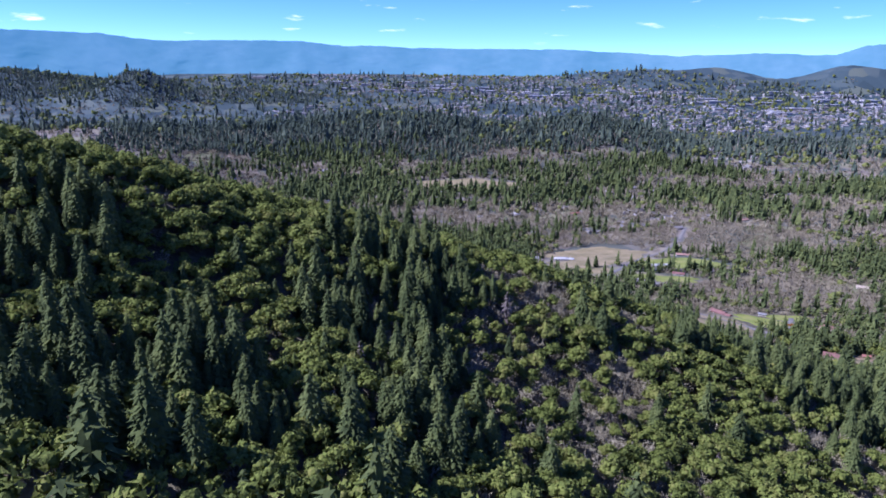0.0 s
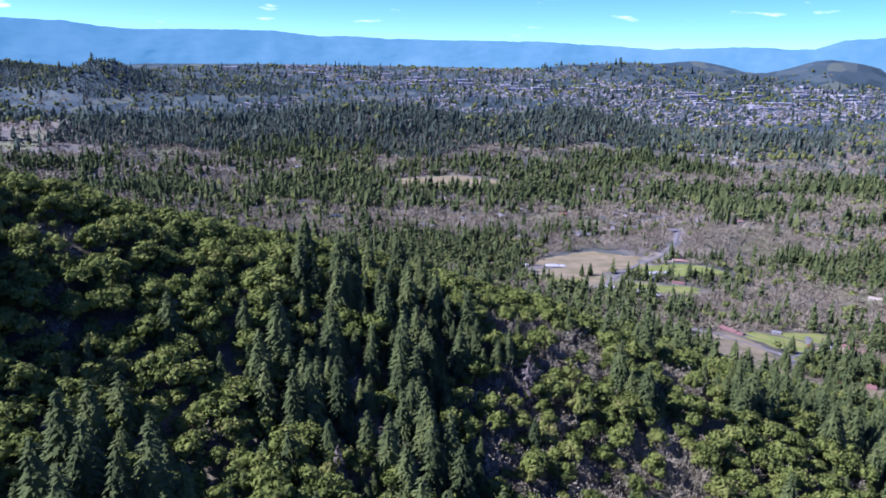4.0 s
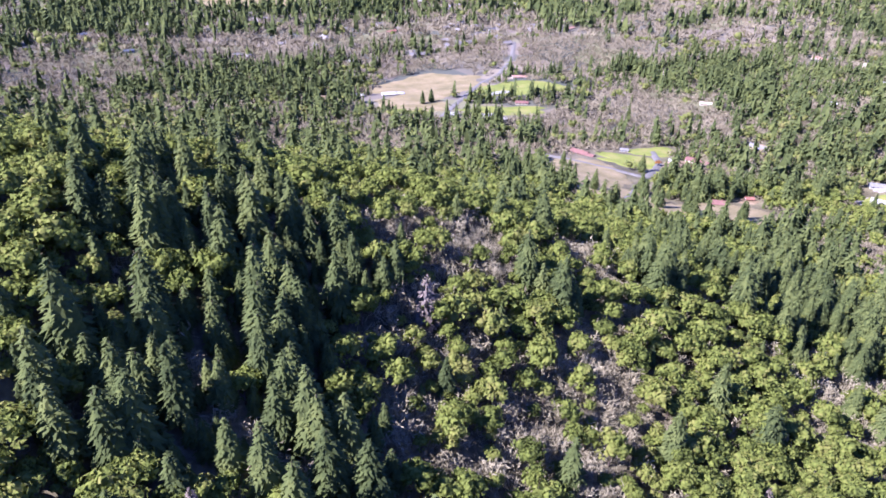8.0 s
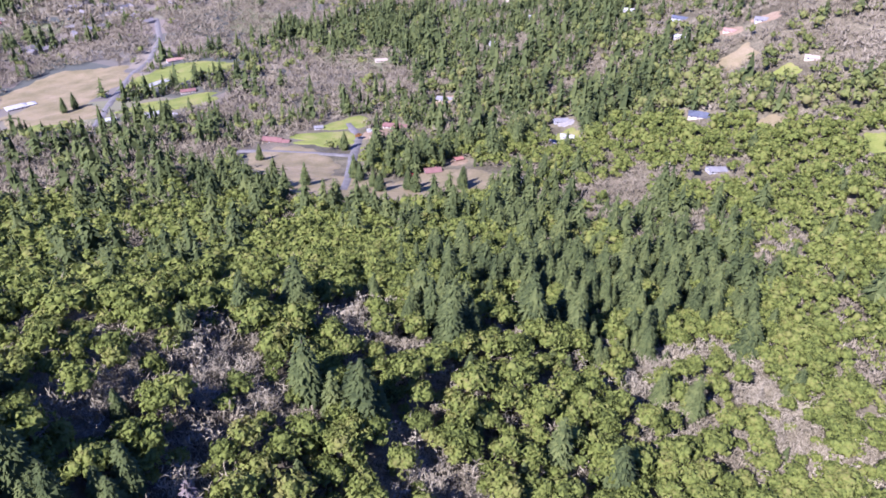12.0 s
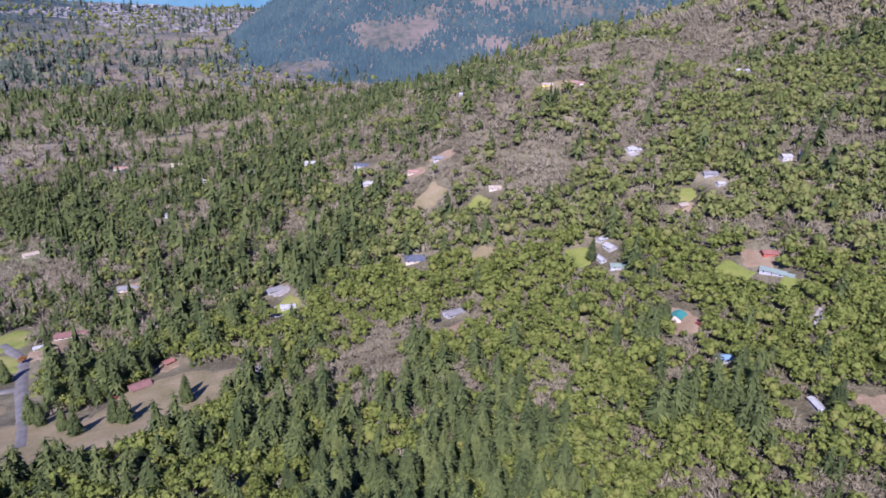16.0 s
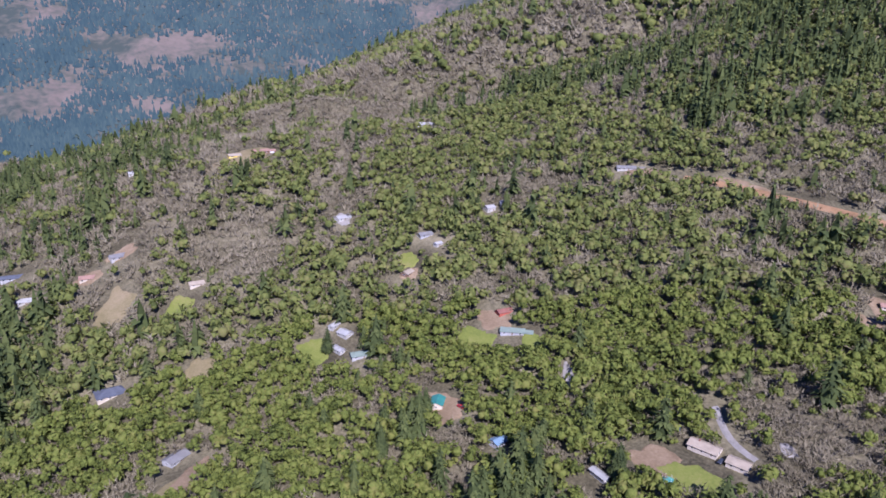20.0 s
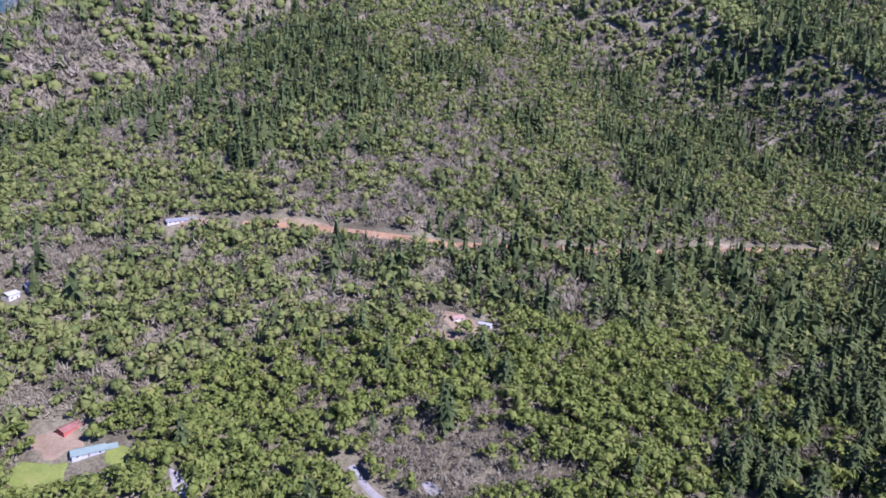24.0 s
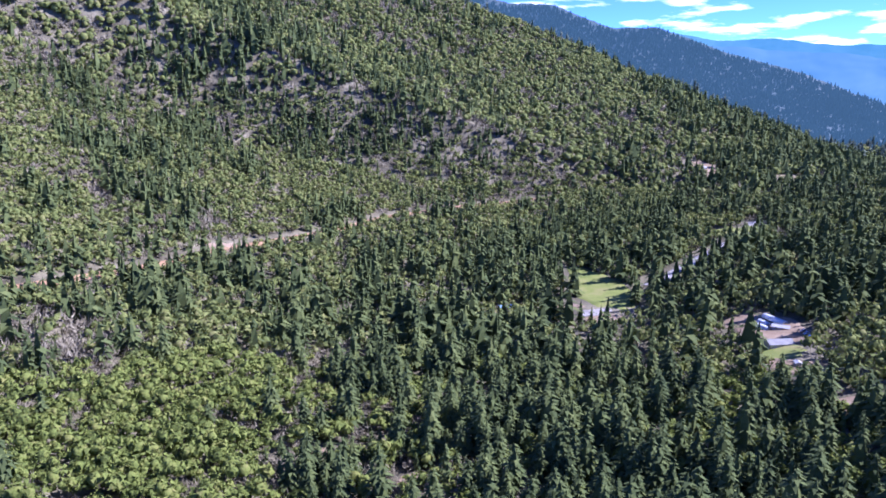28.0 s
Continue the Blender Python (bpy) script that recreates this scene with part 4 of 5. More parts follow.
def planned(x, y):
    """Shares of fir, oak and bare wood by the plan, blended from square to square."""
    gx = np.clip((x - PLAN_X) / PLAN_STEP - 0.5, 0, SQUARES.shape[1] - 1.001)
    gy = np.clip((y - PLAN_Y) / PLAN_STEP - 0.5, 0, SQUARES.shape[0] - 1.001)
    ix, iy = gx.astype(int), gy.astype(int)
    u, v = (gx - ix)[..., None], (gy - iy)[..., None]
    low = SQUARES[iy, ix] * (1 - u) + SQUARES[iy, ix + 1] * u
    return low * (1 - v) + (SQUARES[iy + 1, ix] * (1 - u) + SQUARES[iy + 1, ix + 1] * u) * v


def with_patches(w, x, y, layers):
    """Lays woods of one character over the shares, each layer over those before."""
    for woods, mixed in layers:
        k = np.zeros(x.shape)
        for wx, wy, r in woods:
            k = np.maximum(k, 0.85 * np.clip(1.6 - 1.2 * np.hypot(x - wx, y - wy) / r, 0, 1))
        w = w * (1 - k[..., None]) + k[..., None] * np.array(mixed)
    return w


def shares(x, y):
    far_w = np.stack([np.full(x.shape, v) for v in (2.2, 2.0, 1.8)], -1) * 0.12
    for zx, zy, r, a, b, c in WIDE_ZONES:
        k = np.exp(-((x - zx) ** 2 + (y - zy) ** 2) / r**2)
        far_w = far_w + k[..., None] * np.array([a, b, c]) * 0.5
    far_w = far_w / far_w.sum(-1, keepdims=True)
    out = np.maximum(np.maximum(-300 - x, x - 1300), np.maximum(-1500 - y, y - 1300))
    k = np.clip(out / 200 + 0.5, 0, 1)[..., None]
    w = planned(x, y) * (1 - k) + far_w * k
    hill = np.exp(-(((x - 40) / 170) ** 2) - ((y - 255) / 75) ** 2)[..., None]
    w = w * (1 - 0.5 * hill) + 0.5 * hill * np.array([0.10, 0.74, 0.16])
    crest = np.exp(-(((x + 110) / 190) ** 2) - ((y - 290) / 38) ** 2)[..., None]
    w = w * (1 - 0.85 * crest) + 0.85 * crest * np.array([0.04, 0.86, 0.10])
    w = with_patches(w, x, y, ((MIXED_SLOPES, (0.42, 0.38, 0.20)), (OAK_SLOPES + OAK_VALLEY, (0.05, 0.74, 0.21)), (BARE_SLOPES + BARE_VALLEY, (0.06, 0.42, 0.52)), (FIR_STRIPS, (0.48, 0.35, 0.17)), (FIR_WOODS, (0.60, 0.26, 0.14))))
    # oaks and leafless brush cover the long southern slope
    south_slope = np.clip((-560 - y) / 160, 0, 1) * np.clip((x + 330 - 0.25 * (y + 1000)) / 150, 0, 1)
    w = w * (1 - 0.72 * south_slope[..., None]) + 0.72 * south_slope[..., None] * np.array([0.10, 0.52, 0.38])
    # the dry ridge behind the side valley is brushy and mostly leafless
    dry = (np.clip((x - 940) / 60, 0, 1) * np.clip((450 - y) / 80, 0, 1) * np.clip((y + 700) / 200, 0, 1))[..., None]
    w = w * (1 - 0.9 * dry) + 0.9 * dry * np.array([0.13, 0.49, 0.38])
    w = with_patches(w, x, y, ((FIR_LOWER, (0.52, 0.32, 0.16)), (OAK_LOWER, (0.06, 0.74, 0.20)), (BARE_LOWER + BARE_CRESTS, (0.08, 0.42, 0.50)), (FIR_BELTS, (0.70, 0.20, 0.10))))
    for stands, mixed, r in ((FIR_STANDS, (0.9, 0.06, 0.04), 11.0), (BARE_STANDS, (0.03, 0.22, 0.75), 11.0)):
        k = np.zeros(x.shape)
        for sx, sy in stands:
            k = np.maximum(k, np.exp(-((x - sx) ** 2 + (y - sy) ** 2) / r**2))
        w = w * (1 - k[..., None]) + k[..., None] * np.array(mixed)
    # in the farmed valley the firs stand in belts, with leafless trees between
    farmed = np.clip((np.maximum(y, x * 0.9 + y * 0.5 - 350) - 480) / 150, 0, 1) * (y < 2000)
    w = np.stack([w[..., 0] * (1 - 0.5 * farmed), w[..., 1] * (1 - 0.6 * farmed), w[..., 2] + farmed * (0.5 * w[..., 0] + 0.6 * w[..., 1])], -1)
    # stands of one kind, some 40 m across
    lump = np.stack([fbm(x / 45, y / 45, s) for s in (21, 22, 23)], -1)
    w = w * np.exp(np.where(np.hypot(x, y - 250) < 200, 2.4, 3.6)[..., None] * (lump - 0.5))
    small = np.stack([fbm(x / 13, y / 13, s) for s in (24, 25, 26)], -1)
    w = w * np.exp(2.4 * (small - 0.5))
    # belts of one kind, some 200 m long, across the valley
    belt = np.stack([fbm(x / 210, y / 130, s) for s in (31, 32, 33)], -1)
    w = w * np.exp(np.clip((y - 500) / 500, 0, 1)[..., None] * 6.0 * (belt - 0.5))
    # like grows beside like
    w = (w / w.sum(-1, keepdims=True)) ** 1.45
    return w / w.sum(-1, keepdims=True)


def is_open(x, y):
    margin = np.where(y > 380, 2.5, 1.0)
    shut = np.zeros(x.shape, bool)
    for cx, cy, rx, ry, turn in CLEARINGS:
        c, s = math.cos(radians(turn)), math.sin(radians(turn))
        u, v = (x - cx) * c + (y - cy) * s, -(x - cx) * s + (y - cy) * c
        wob = 1 + 0.25 * (fbm(x / 14, y / 14, 77) - 0.5)
        shut |= (u / (rx * wob + margin)) ** 2 + (v / (ry * wob + margin)) ** 2 < 1
    for points, width in ROADS:
        for (ax, ay), (bx, by) in zip(points, points[1:]):
            dx, dy = bx - ax, by - ay
            k = np.clip(((x - ax) * dx + (y - ay) * dy) / (dx * dx + dy * dy), 0, 1)
            shut |= np.hypot(x - ax - k * dx, y - ay - k * dy) < width * 0.75 + 3.5
    return shut


STRETCH = [(-90, 225), (50, 255), (170, 265)]
VALLEY_STRETCH = [(170, 265), (230, 110), (170, 10)]


def off_line(x, y, points):
    best = np.full(x.shape, 1e9)
    for (ax, ay), (bx, by) in zip(points, points[1:]):
        dx, dy = bx - ax, by - ay
        k = np.clip(((x - ax) * dx + (y - ay) * dy) / (dx * dx + dy * dy), 0, 1)
        best = np.minimum(best, np.hypot(x - ax - k * dx, y - ay - k * dy))
    return best


def off_stretch(x, y):
    """How far a place lies from the ridge under the flight, or from the valley beside it."""
    return np.minimum(off_line(x, y, STRETCH), off_line(x, y, VALLEY_STRETCH) + 97)


def behind(x, y):
    """The slopes behind and below the start of the flight."""
    return ((y < 120) & (x < 88 - 0.65 * (227 - y))) | ((y > -28) & (x < -98 - 0.65 * (y + 28)))


def sown(step, near, far):
    """Places for trees between two distances from the flight, on a jittered grid."""
    reach = far + 250
    x, y = np.meshgrid(np.arange(80 - reach, 80 + reach, step), np.arange(120 - reach, 120 + reach, step))
    x, y = x.ravel() + rng.uniform(-0.48, 0.48, x.size) * step, y.ravel() + rng.uniform(-0.48, 0.48, x.size) * step
    d = off_stretch(x, y)
    bearing = np.degrees(np.arctan2(x, y)) % 360
    keep = (d >= near) & (d < far) & ((d < 300) | (bearing < 218) | (bearing > 320)) & ((d < 2000) | (bearing < 104) | (bearing > 185))
    keep &= (d < 2700) | (rng.random(len(x)) < 0.45)
    keep &= ~behind(x, y)
    # tall firs of the southern valley stand farther apart
    keep &= rng.random(len(x)) > 0.42 * np.exp(-(((x - 60) / 200) ** 2) - ((y + 240) / 240) ** 2)
    x, y = x[keep], y[keep]
    keep = ~is_open(x, y)
    return x[keep], y[keep]


def kinds(x, y):
    p = shares(x, y).cumsum(-1)
    return (rng.random(len(x))[:, None] > p).sum(-1).clip(0, 2)


def forest(name, label, variants, mat, x, y, size, sink=0.3, smooth=False):
    """One joined mesh of many trees."""
    verts, faces, base = [], [], 0
    z = ground_z(x, y) - sink
    pick = rng.integers(0, len(variants), len(x))
    for k, (v, f) in enumerate(variants):
        m = pick == k
        n = int(m.sum())
        if not n:
            continue
        t, s = rng.uniform(0, 6.283, n), size[m]
        c, q = np.cos(t)[:, None], np.sin(t)[:, None]
        fat = rng.uniform(0.85, 1.2, n)[:, None]
        vx = (v[None, :, 0] * c - v[None, :, 1] * q) * s[:, None] * fat + x[m][:, None]
        vy = (v[None, :, 0] * q + v[None, :, 1] * c) * s[:, None] * fat + y[m][:, None]
        vz = v[None, :, 2] * s[:, None] + z[m][:, None]
        verts.append(np.stack([vx, vy, vz], -1).reshape(-1, 3))
        faces.append((f[None] + (np.arange(n) * len(v))[:, None, None] + base).reshape(-1, f.shape[1]))
        base += n * len(v)
    if verts:
        ob = mesh_object(name, np.concatenate(verts), np.concatenate(faces), mat, smooth=smooth)
        tagged(ob, label, "trees", kind="stuff")


def sizes(kind, x, y):
    """Firs grow tall in the valleys; oaks are low on the dry slopes."""
    n = len(x)
    tall = 1 + 0.25 * np.exp(-(((x + 100) / 60) ** 2) - ((y - 165) / 60) ** 2) + 0.18 * np.clip((off_stretch(x, y) - 90) / 150, 0, 1) + 0.38 * np.exp(-(((x - 60) / 220) ** 2) - ((y + 260) / 260) ** 2)
    dry = 1 + 0.2 * np.exp(-(((x - 290) / 150) ** 2) - ((y + 110) / 150) ** 2) + 0.28 * np.clip((x - 930) / 80, 0, 1) * (y < 450)
    return ((0.45 + 1.25 * rng.random(n) ** 1.9) * tall, (0.5 + 0.85 * rng.random(n) ** 1.3) * dry, rng.uniform(0.65, 1.2, n) * dry)[kind]


KINDS = [
    ("fir_forest", "dark green fir forest on the hills", CONIFERS, FIR),
    ("oak_woodland", "yellow-green evergreen oak and madrone woodland", OAKS, LEAF),
    ("bare_brush", "grey leafless oak brush between the evergreens", TWIGS, BARE),
]
NEAREST = {}
for level, (step, near, far) in enumerate([(4.2, 0, 96), (4.6, 96, 330), (5.8, 330, 950), (7.5, 950, 1750), (17.0, 1750, 4200)]):
    x, y = sown(step, near, far)
    kind = kinds(x, y)
    if level > 1:
        # gardens and pastures thin the woods of the northern valley
        keep = rng.random(len(x)) < 1 - 0.25 * np.clip((y - 620) / 200, 0, 1) * (y < 2000) * (kind != 0)
        keep &= (level < 3) | (y < 400) | (rng.random(len(x)) < 0.62)
        keep &= (x < 2000) | (rng.random(len(x)) < 0.7)
        x, y, kind = x[keep], y[keep], kind[keep]
    for k, (name, label, crowns, mat) in enumerate(KINDS):
        m = kind == k
        px_, py_ = x[m], y[m]
        size = sizes(k, px_, py_)
        if level == 0:
            order = np.argsort(np.hypot(px_ - 15, py_ - 235))
            NEAREST[k] = [(float(px_[i]), float(py_[i]), float(size[i]) * 0.94) for i in order[:300]]
            order = order[300:]
            px_, py_, size = px_[order], py_[order], size[order]
        forest(name, label, crowns[min(level, 3)], (mat, (FIR, LEAF, BARE_FAR)[k], (FIR, LEAF_FAR, BARE_FAR)[k], (FIR, LEAF_FAR, BARE_FAR)[k], (FIR_HAZED, LEAF_FAR, BARE_FAR)[k])[level], px_, py_, size * ((0.94, 0.94, 1.0, 1.2, 1.5), (0.96, 1.0, 1.16, 1.3, 1.9), (0.9, 0.95, 1.1, 1.45, 1.9))[k][level], smooth=k == 1)

# coarser woods on the slopes behind the start
x, y = np.meshgrid(np.arange(-520, 100, 5.2), np.arange(-330, 420, 5.2))
x, y = x.ravel() + rng.uniform(-2.4, 2.4, x.size), y.ravel() + rng.uniform(-2.4, 2.4, x.size)
keep = behind(x, y) & ~is_open(x, y) & (np.hypot(x + 80, y - 60) < 420)
x, y = x[keep], y[keep]
kind = kinds(x, y)
for k, (name, label, crowns, mat) in enumerate(KINDS):
    m = kind == k
    forest(name, label, crowns[2], mat, x[m], y[m], sizes(k, x[m], y[m]))

# the wooded hill across the valley
x, y = np.meshgrid(np.arange(-950, 850, 11.5), np.arange(1850, 2700, 11.5))
x, y = x.ravel() + rng.uniform(-5, 5, x.size), y.ravel() + rng.uniform(-5, 5, x.size)
m = far_hills(x, y) > 22 + 70 * (fbm(x / 160, y / 160, 47) - 0.35)
forest("fir_forest", "dark green fir forest on the hill across the valley", CONIFERS[3], FIR_HAZED, x[m], y[m], rng.uniform(0.8, 1.6, int(m.sum())))

# woods on the buttes beyond it
x, y = np.meshgrid(np.arange(-2700, -500, 15.0), np.arange(3100, 3950, 15.0))
x, y = x.ravel() + rng.uniform(-7, 7, x.size), y.ravel() + rng.uniform(-7, 7, x.size)
m = far_hills(x, y) > 14 + 40 * (fbm(x / 120, y / 120, 49) - 0.35)
forest("fir_forest", "fir woods on the far buttes, tinted blue-green for haze", CONIFERS[3], FIR_HAZED, x[m], y[m], rng.uniform(0.8, 1.4, int(m.sum())))

# low leafless brush under and between the trees of the hillside
x, y = sown(4.6, 0, 115)
m = fbm(x / 25, y / 25, 41) > 0.42
forest("undergrowth", "low grey leafless brush covering the hillside", BRUSH, BARE, x[m], y[m], rng.uniform(0.5, 1.1, int(m.sum())))
x, y = sown(2.2, 0, 100)
m = np.min([np.hypot(x - sx, y - sy) for sx, sy in BARE_STANDS], 0) < 10 + 6 * fbm(x / 6, y / 6, 43)
forest("brushwood", "pale lichen-grey leafless brush in open stands", BRUSH, BARE, x[m], y[m], rng.uniform(0.7, 1.5, int(m.sum())))

# ---- the nearest trees, each a thing of its own ----


def tree_thing(name, label, crown, mat, trunk, twig_label=""):
    ob = thing(name, Matrix(), label, "tree")
    mesh_object("trunk", trunk[0], trunk[1], BARK, ob)
    mesh_object("crown", crown[0], crown[1], mat, ob, smooth=mat in (LEAF_ONE, RUST))
    return ob


PATTERNS = {
    0: [tree_thing("fir_tree", "dark green fir tree on the steep hillside", c, FIR_ONE, stem(14.6, 0.3)) for c in CONIFERS[0]],
    1: [tree_thing("oak_tree", "rounded yellow-green evergreen oak on the hillside", c, LEAF_ONE, stem(6.0, 0.28, 0.1, 5, 2.2)) for c in OAKS[0]],
    2: [tree_thing("bare_oak", "grey leafless oak brush on the hillside", c, BARE, stem(3.4, 0.16, 0.05)) for c in TWIGS[0]],
}
GROUPS = ("fir trees on the hillside", "oak trees on the hillside", "bare oaks on the hillside")
for k, patterns in PATTERNS.items():
    for i, (x, y, s) in enumerate(NEAREST[k]):
        z = float(ground_z(x, y)) - 0.3
        m = Matrix.LocRotScale((x, y, z), Euler((0, 0, rng.uniform(0, 6.283))), None)
        if i < len(patterns):
            ob = patterns[i]
            ob.matrix_basis = m
            ob.scale = (s, s, s)
        else:
            pattern = patterns[i % len(patterns)]
            keep_scale = tuple(pattern.scale)
            pattern.scale = (s, s, s)
            ob = copy_thing(pattern, m)
            pattern.scale = keep_scale
        tagged(ob, group=GROUPS[k])


# ---- trees that stand apart ----
TREES_APART = [(257, 508), (253, 490), (248, 477), (264, 468), (264, 461), (217, 456), (288, 443), (248, 423), (306, 588), (223, 523), (242, 610), (259, 517), (296, 449), (337, 555),
               (396, 210), (393, 214), (402, 217), (399, 206), (374, 231), (598, 135), (604, 138), (596, 113), (472, 254), (206, 888), (194, 883), (-222, 392), (-206, 380), (-190, 398), (-236, 385), (325, 134)]
for i, (x, y) in enumerate(TREES_APART):
    s = rng.uniform(0.95, 1.3)
    pattern = PATTERNS[0][i % 6]
    keep_scale = tuple(pattern.scale)
    pattern.scale = (s * 1.1, s * 1.1, s)
    ob = copy_thing(pattern, pose(x, y, float(ground_z(x, y)) - 0.3, 0, 0, rng.uniform(0, 360)))
    pattern.scale = keep_scale
    tagged(ob, "dark green fir tree standing in open ground", group="fir trees in the fields")
dead = conifer(300, 1.1, 6, height=18, wide=3.6, fill=0.3)
for x, y, s in ((18, 258, 1.0), (145, 277, 0.75), (-40, 205, 0.7), (95, 205, 0.6)):
    ob = tree_thing("dead_fir", "grey-brown dead fir with dry needles", dead, DEAD, stem(18.5, 0.3))
    ob.matrix_basis = pose(x, y, float(ground_z(x, y)) - 0.3)
    ob.scale = (s, s, s)
rust = leafed(9, 260, 1.0, 4.4, 4.6, 4.6, 6)
for x, y, s in ((-66, 312, 0.95), (351, 578, 0.8), (-75, 150, 0.6), (-60, 165, 0.5), (330, 600, 0.7)):
    ob = tree_thing("autumn_tree", "rounded tree with rust-orange autumn leaves", rust, RUST, stem(6, 0.28, 0.1, 0))
    ob.matrix_basis = pose(x, y, float(ground_z(x, y)) - 0.3)
    ob.scale = (s, s, s)

# ---- houses ----


def paint(name, c, rough=0.7, size=3.0, metal=0.0):
    lo, hi = tuple(v * 0.8 for v in c), tuple(min(1.0, v * 1.18) for v in c)
    return material(name, [(0.25, lo), (0.5, c), (0.75, hi)], size, 0.5, rough=rough, relief=0.02, metal=metal)


ROOFS = {
    "red": paint("red_brown_shingle", (0.19, 0.10, 0.085)), "grey": paint("grey_shingle", (0.20, 0.195, 0.19)), "slate": paint("blue_grey_shingle", (0.095, 0.105, 0.13)),
    "white": paint("white_metal_roof", (0.37, 0.365, 0.35), 0.5), "teal": paint("teal_metal_roof", (0.05, 0.22, 0.19), 0.4), "green": paint("grey_green_roof", (0.19, 0.24, 0.20)),
    "tan": paint("tan_shingle", (0.36, 0.30, 0.225)), "barn": paint("red_barn_roof", (0.26, 0.115, 0.09)), "blue": paint("blue_tarp_roof", (0.17, 0.26, 0.36), 0.4), "rust": paint("terracotta_roof", (0.31, 0.19, 0.145)),
}
WALLS = {
    "white": paint("white_siding", (0.42, 0.405, 0.37)), "beige": paint("beige_siding", (0.55, 0.48, 0.38)), "brown": paint("brown_wood_siding", (0.20, 0.13, 0.09)),
    "grey": paint("grey_siding", (0.38, 0.38, 0.38)), "red": paint("red_barn_siding", (0.38, 0.10, 0.07)), "yellow": paint("yellow_siding", (0.70, 0.55, 0.12)),
}
TRIM = paint("white_trim", (0.78, 0.78, 0.76))
BRICK = paint("chimney_brick", (0.28, 0.14, 0.10), size=0.6)
GLASS = material("window_glass", [(0.3, (0.03, 0.04, 0.05)), (0.7, (0.06, 0.07, 0.09))], 3, 0.8, rough=0.08)
GLASS.node_tree.nodes["Principled BSDF"].inputs["Specular IOR Level"].default_value = 0.6


def box_bm(x0, y0, z0, x1, y1, z1, bm=None):
    bm = bm or bmesh.new()
    made = bmesh.ops.create_cube(bm, size=1)["verts"]
    bmesh.ops.scale(bm, vec=(x1 - x0, y1 - y0, z1 - z0), verts=made)
    bmesh.ops.translate(bm, vec=((x0 + x1) / 2, (y0 + y1) / 2, (z0 + z1) / 2), verts=made)
    return bm


def solid(points, faces):
    bm = bmesh.new()
    vs = [bm.verts.new(p) for p in points]
    for f in faces:
        bm.faces.new([vs[i] for i in f])
    bmesh.ops.recalc_face_normals(bm, faces=bm.faces)
    return bm


def slab(a, b, c, d, thick):
    """A sloping roof plane with thickness, from its four upper corners."""
    up = [Vector(p) for p in (a, b, c, d)]
    low = [p - Vector((0, 0, thick)) for p in up]
    return solid(up + low, [(0, 1, 2, 3), (7, 6, 5, 4), (0, 4, 5, 1), (1, 5, 6, 2), (2, 6, 7, 3), (3, 7, 4, 0)])


def window(parent, x, y, z, w, h, face):
    """A framed window on the wall, face: the way it looks along y or x (+1 or -1 on 'x' or 'y')."""
    axis, s = face
    d = 0.06
    if axis == "y":
        f = part("window", box_bm(x - w / 2, y - d * (s < 0), z, x + w / 2, y + d * (s > 0), z + h), TRIM, parent)
        part("pane", box_bm(x - w / 2 + 0.1, y + s * d * 0.9, z + 0.1, x + w / 2 - 0.1, y + s * (d + 0.02), z + h - 0.1), GLASS, f)
    else:
        f = part("window", box_bm(x - d * (s < 0), y - w / 2, z, x + d * (s > 0), y + w / 2, z + h), TRIM, parent)
        part("pane", box_bm(x + s * d * 0.9, y - w / 2 + 0.1, z + 0.1, x + s * (d + 0.02), y + w / 2 - 0.1, z + h - 0.1), GLASS, f)


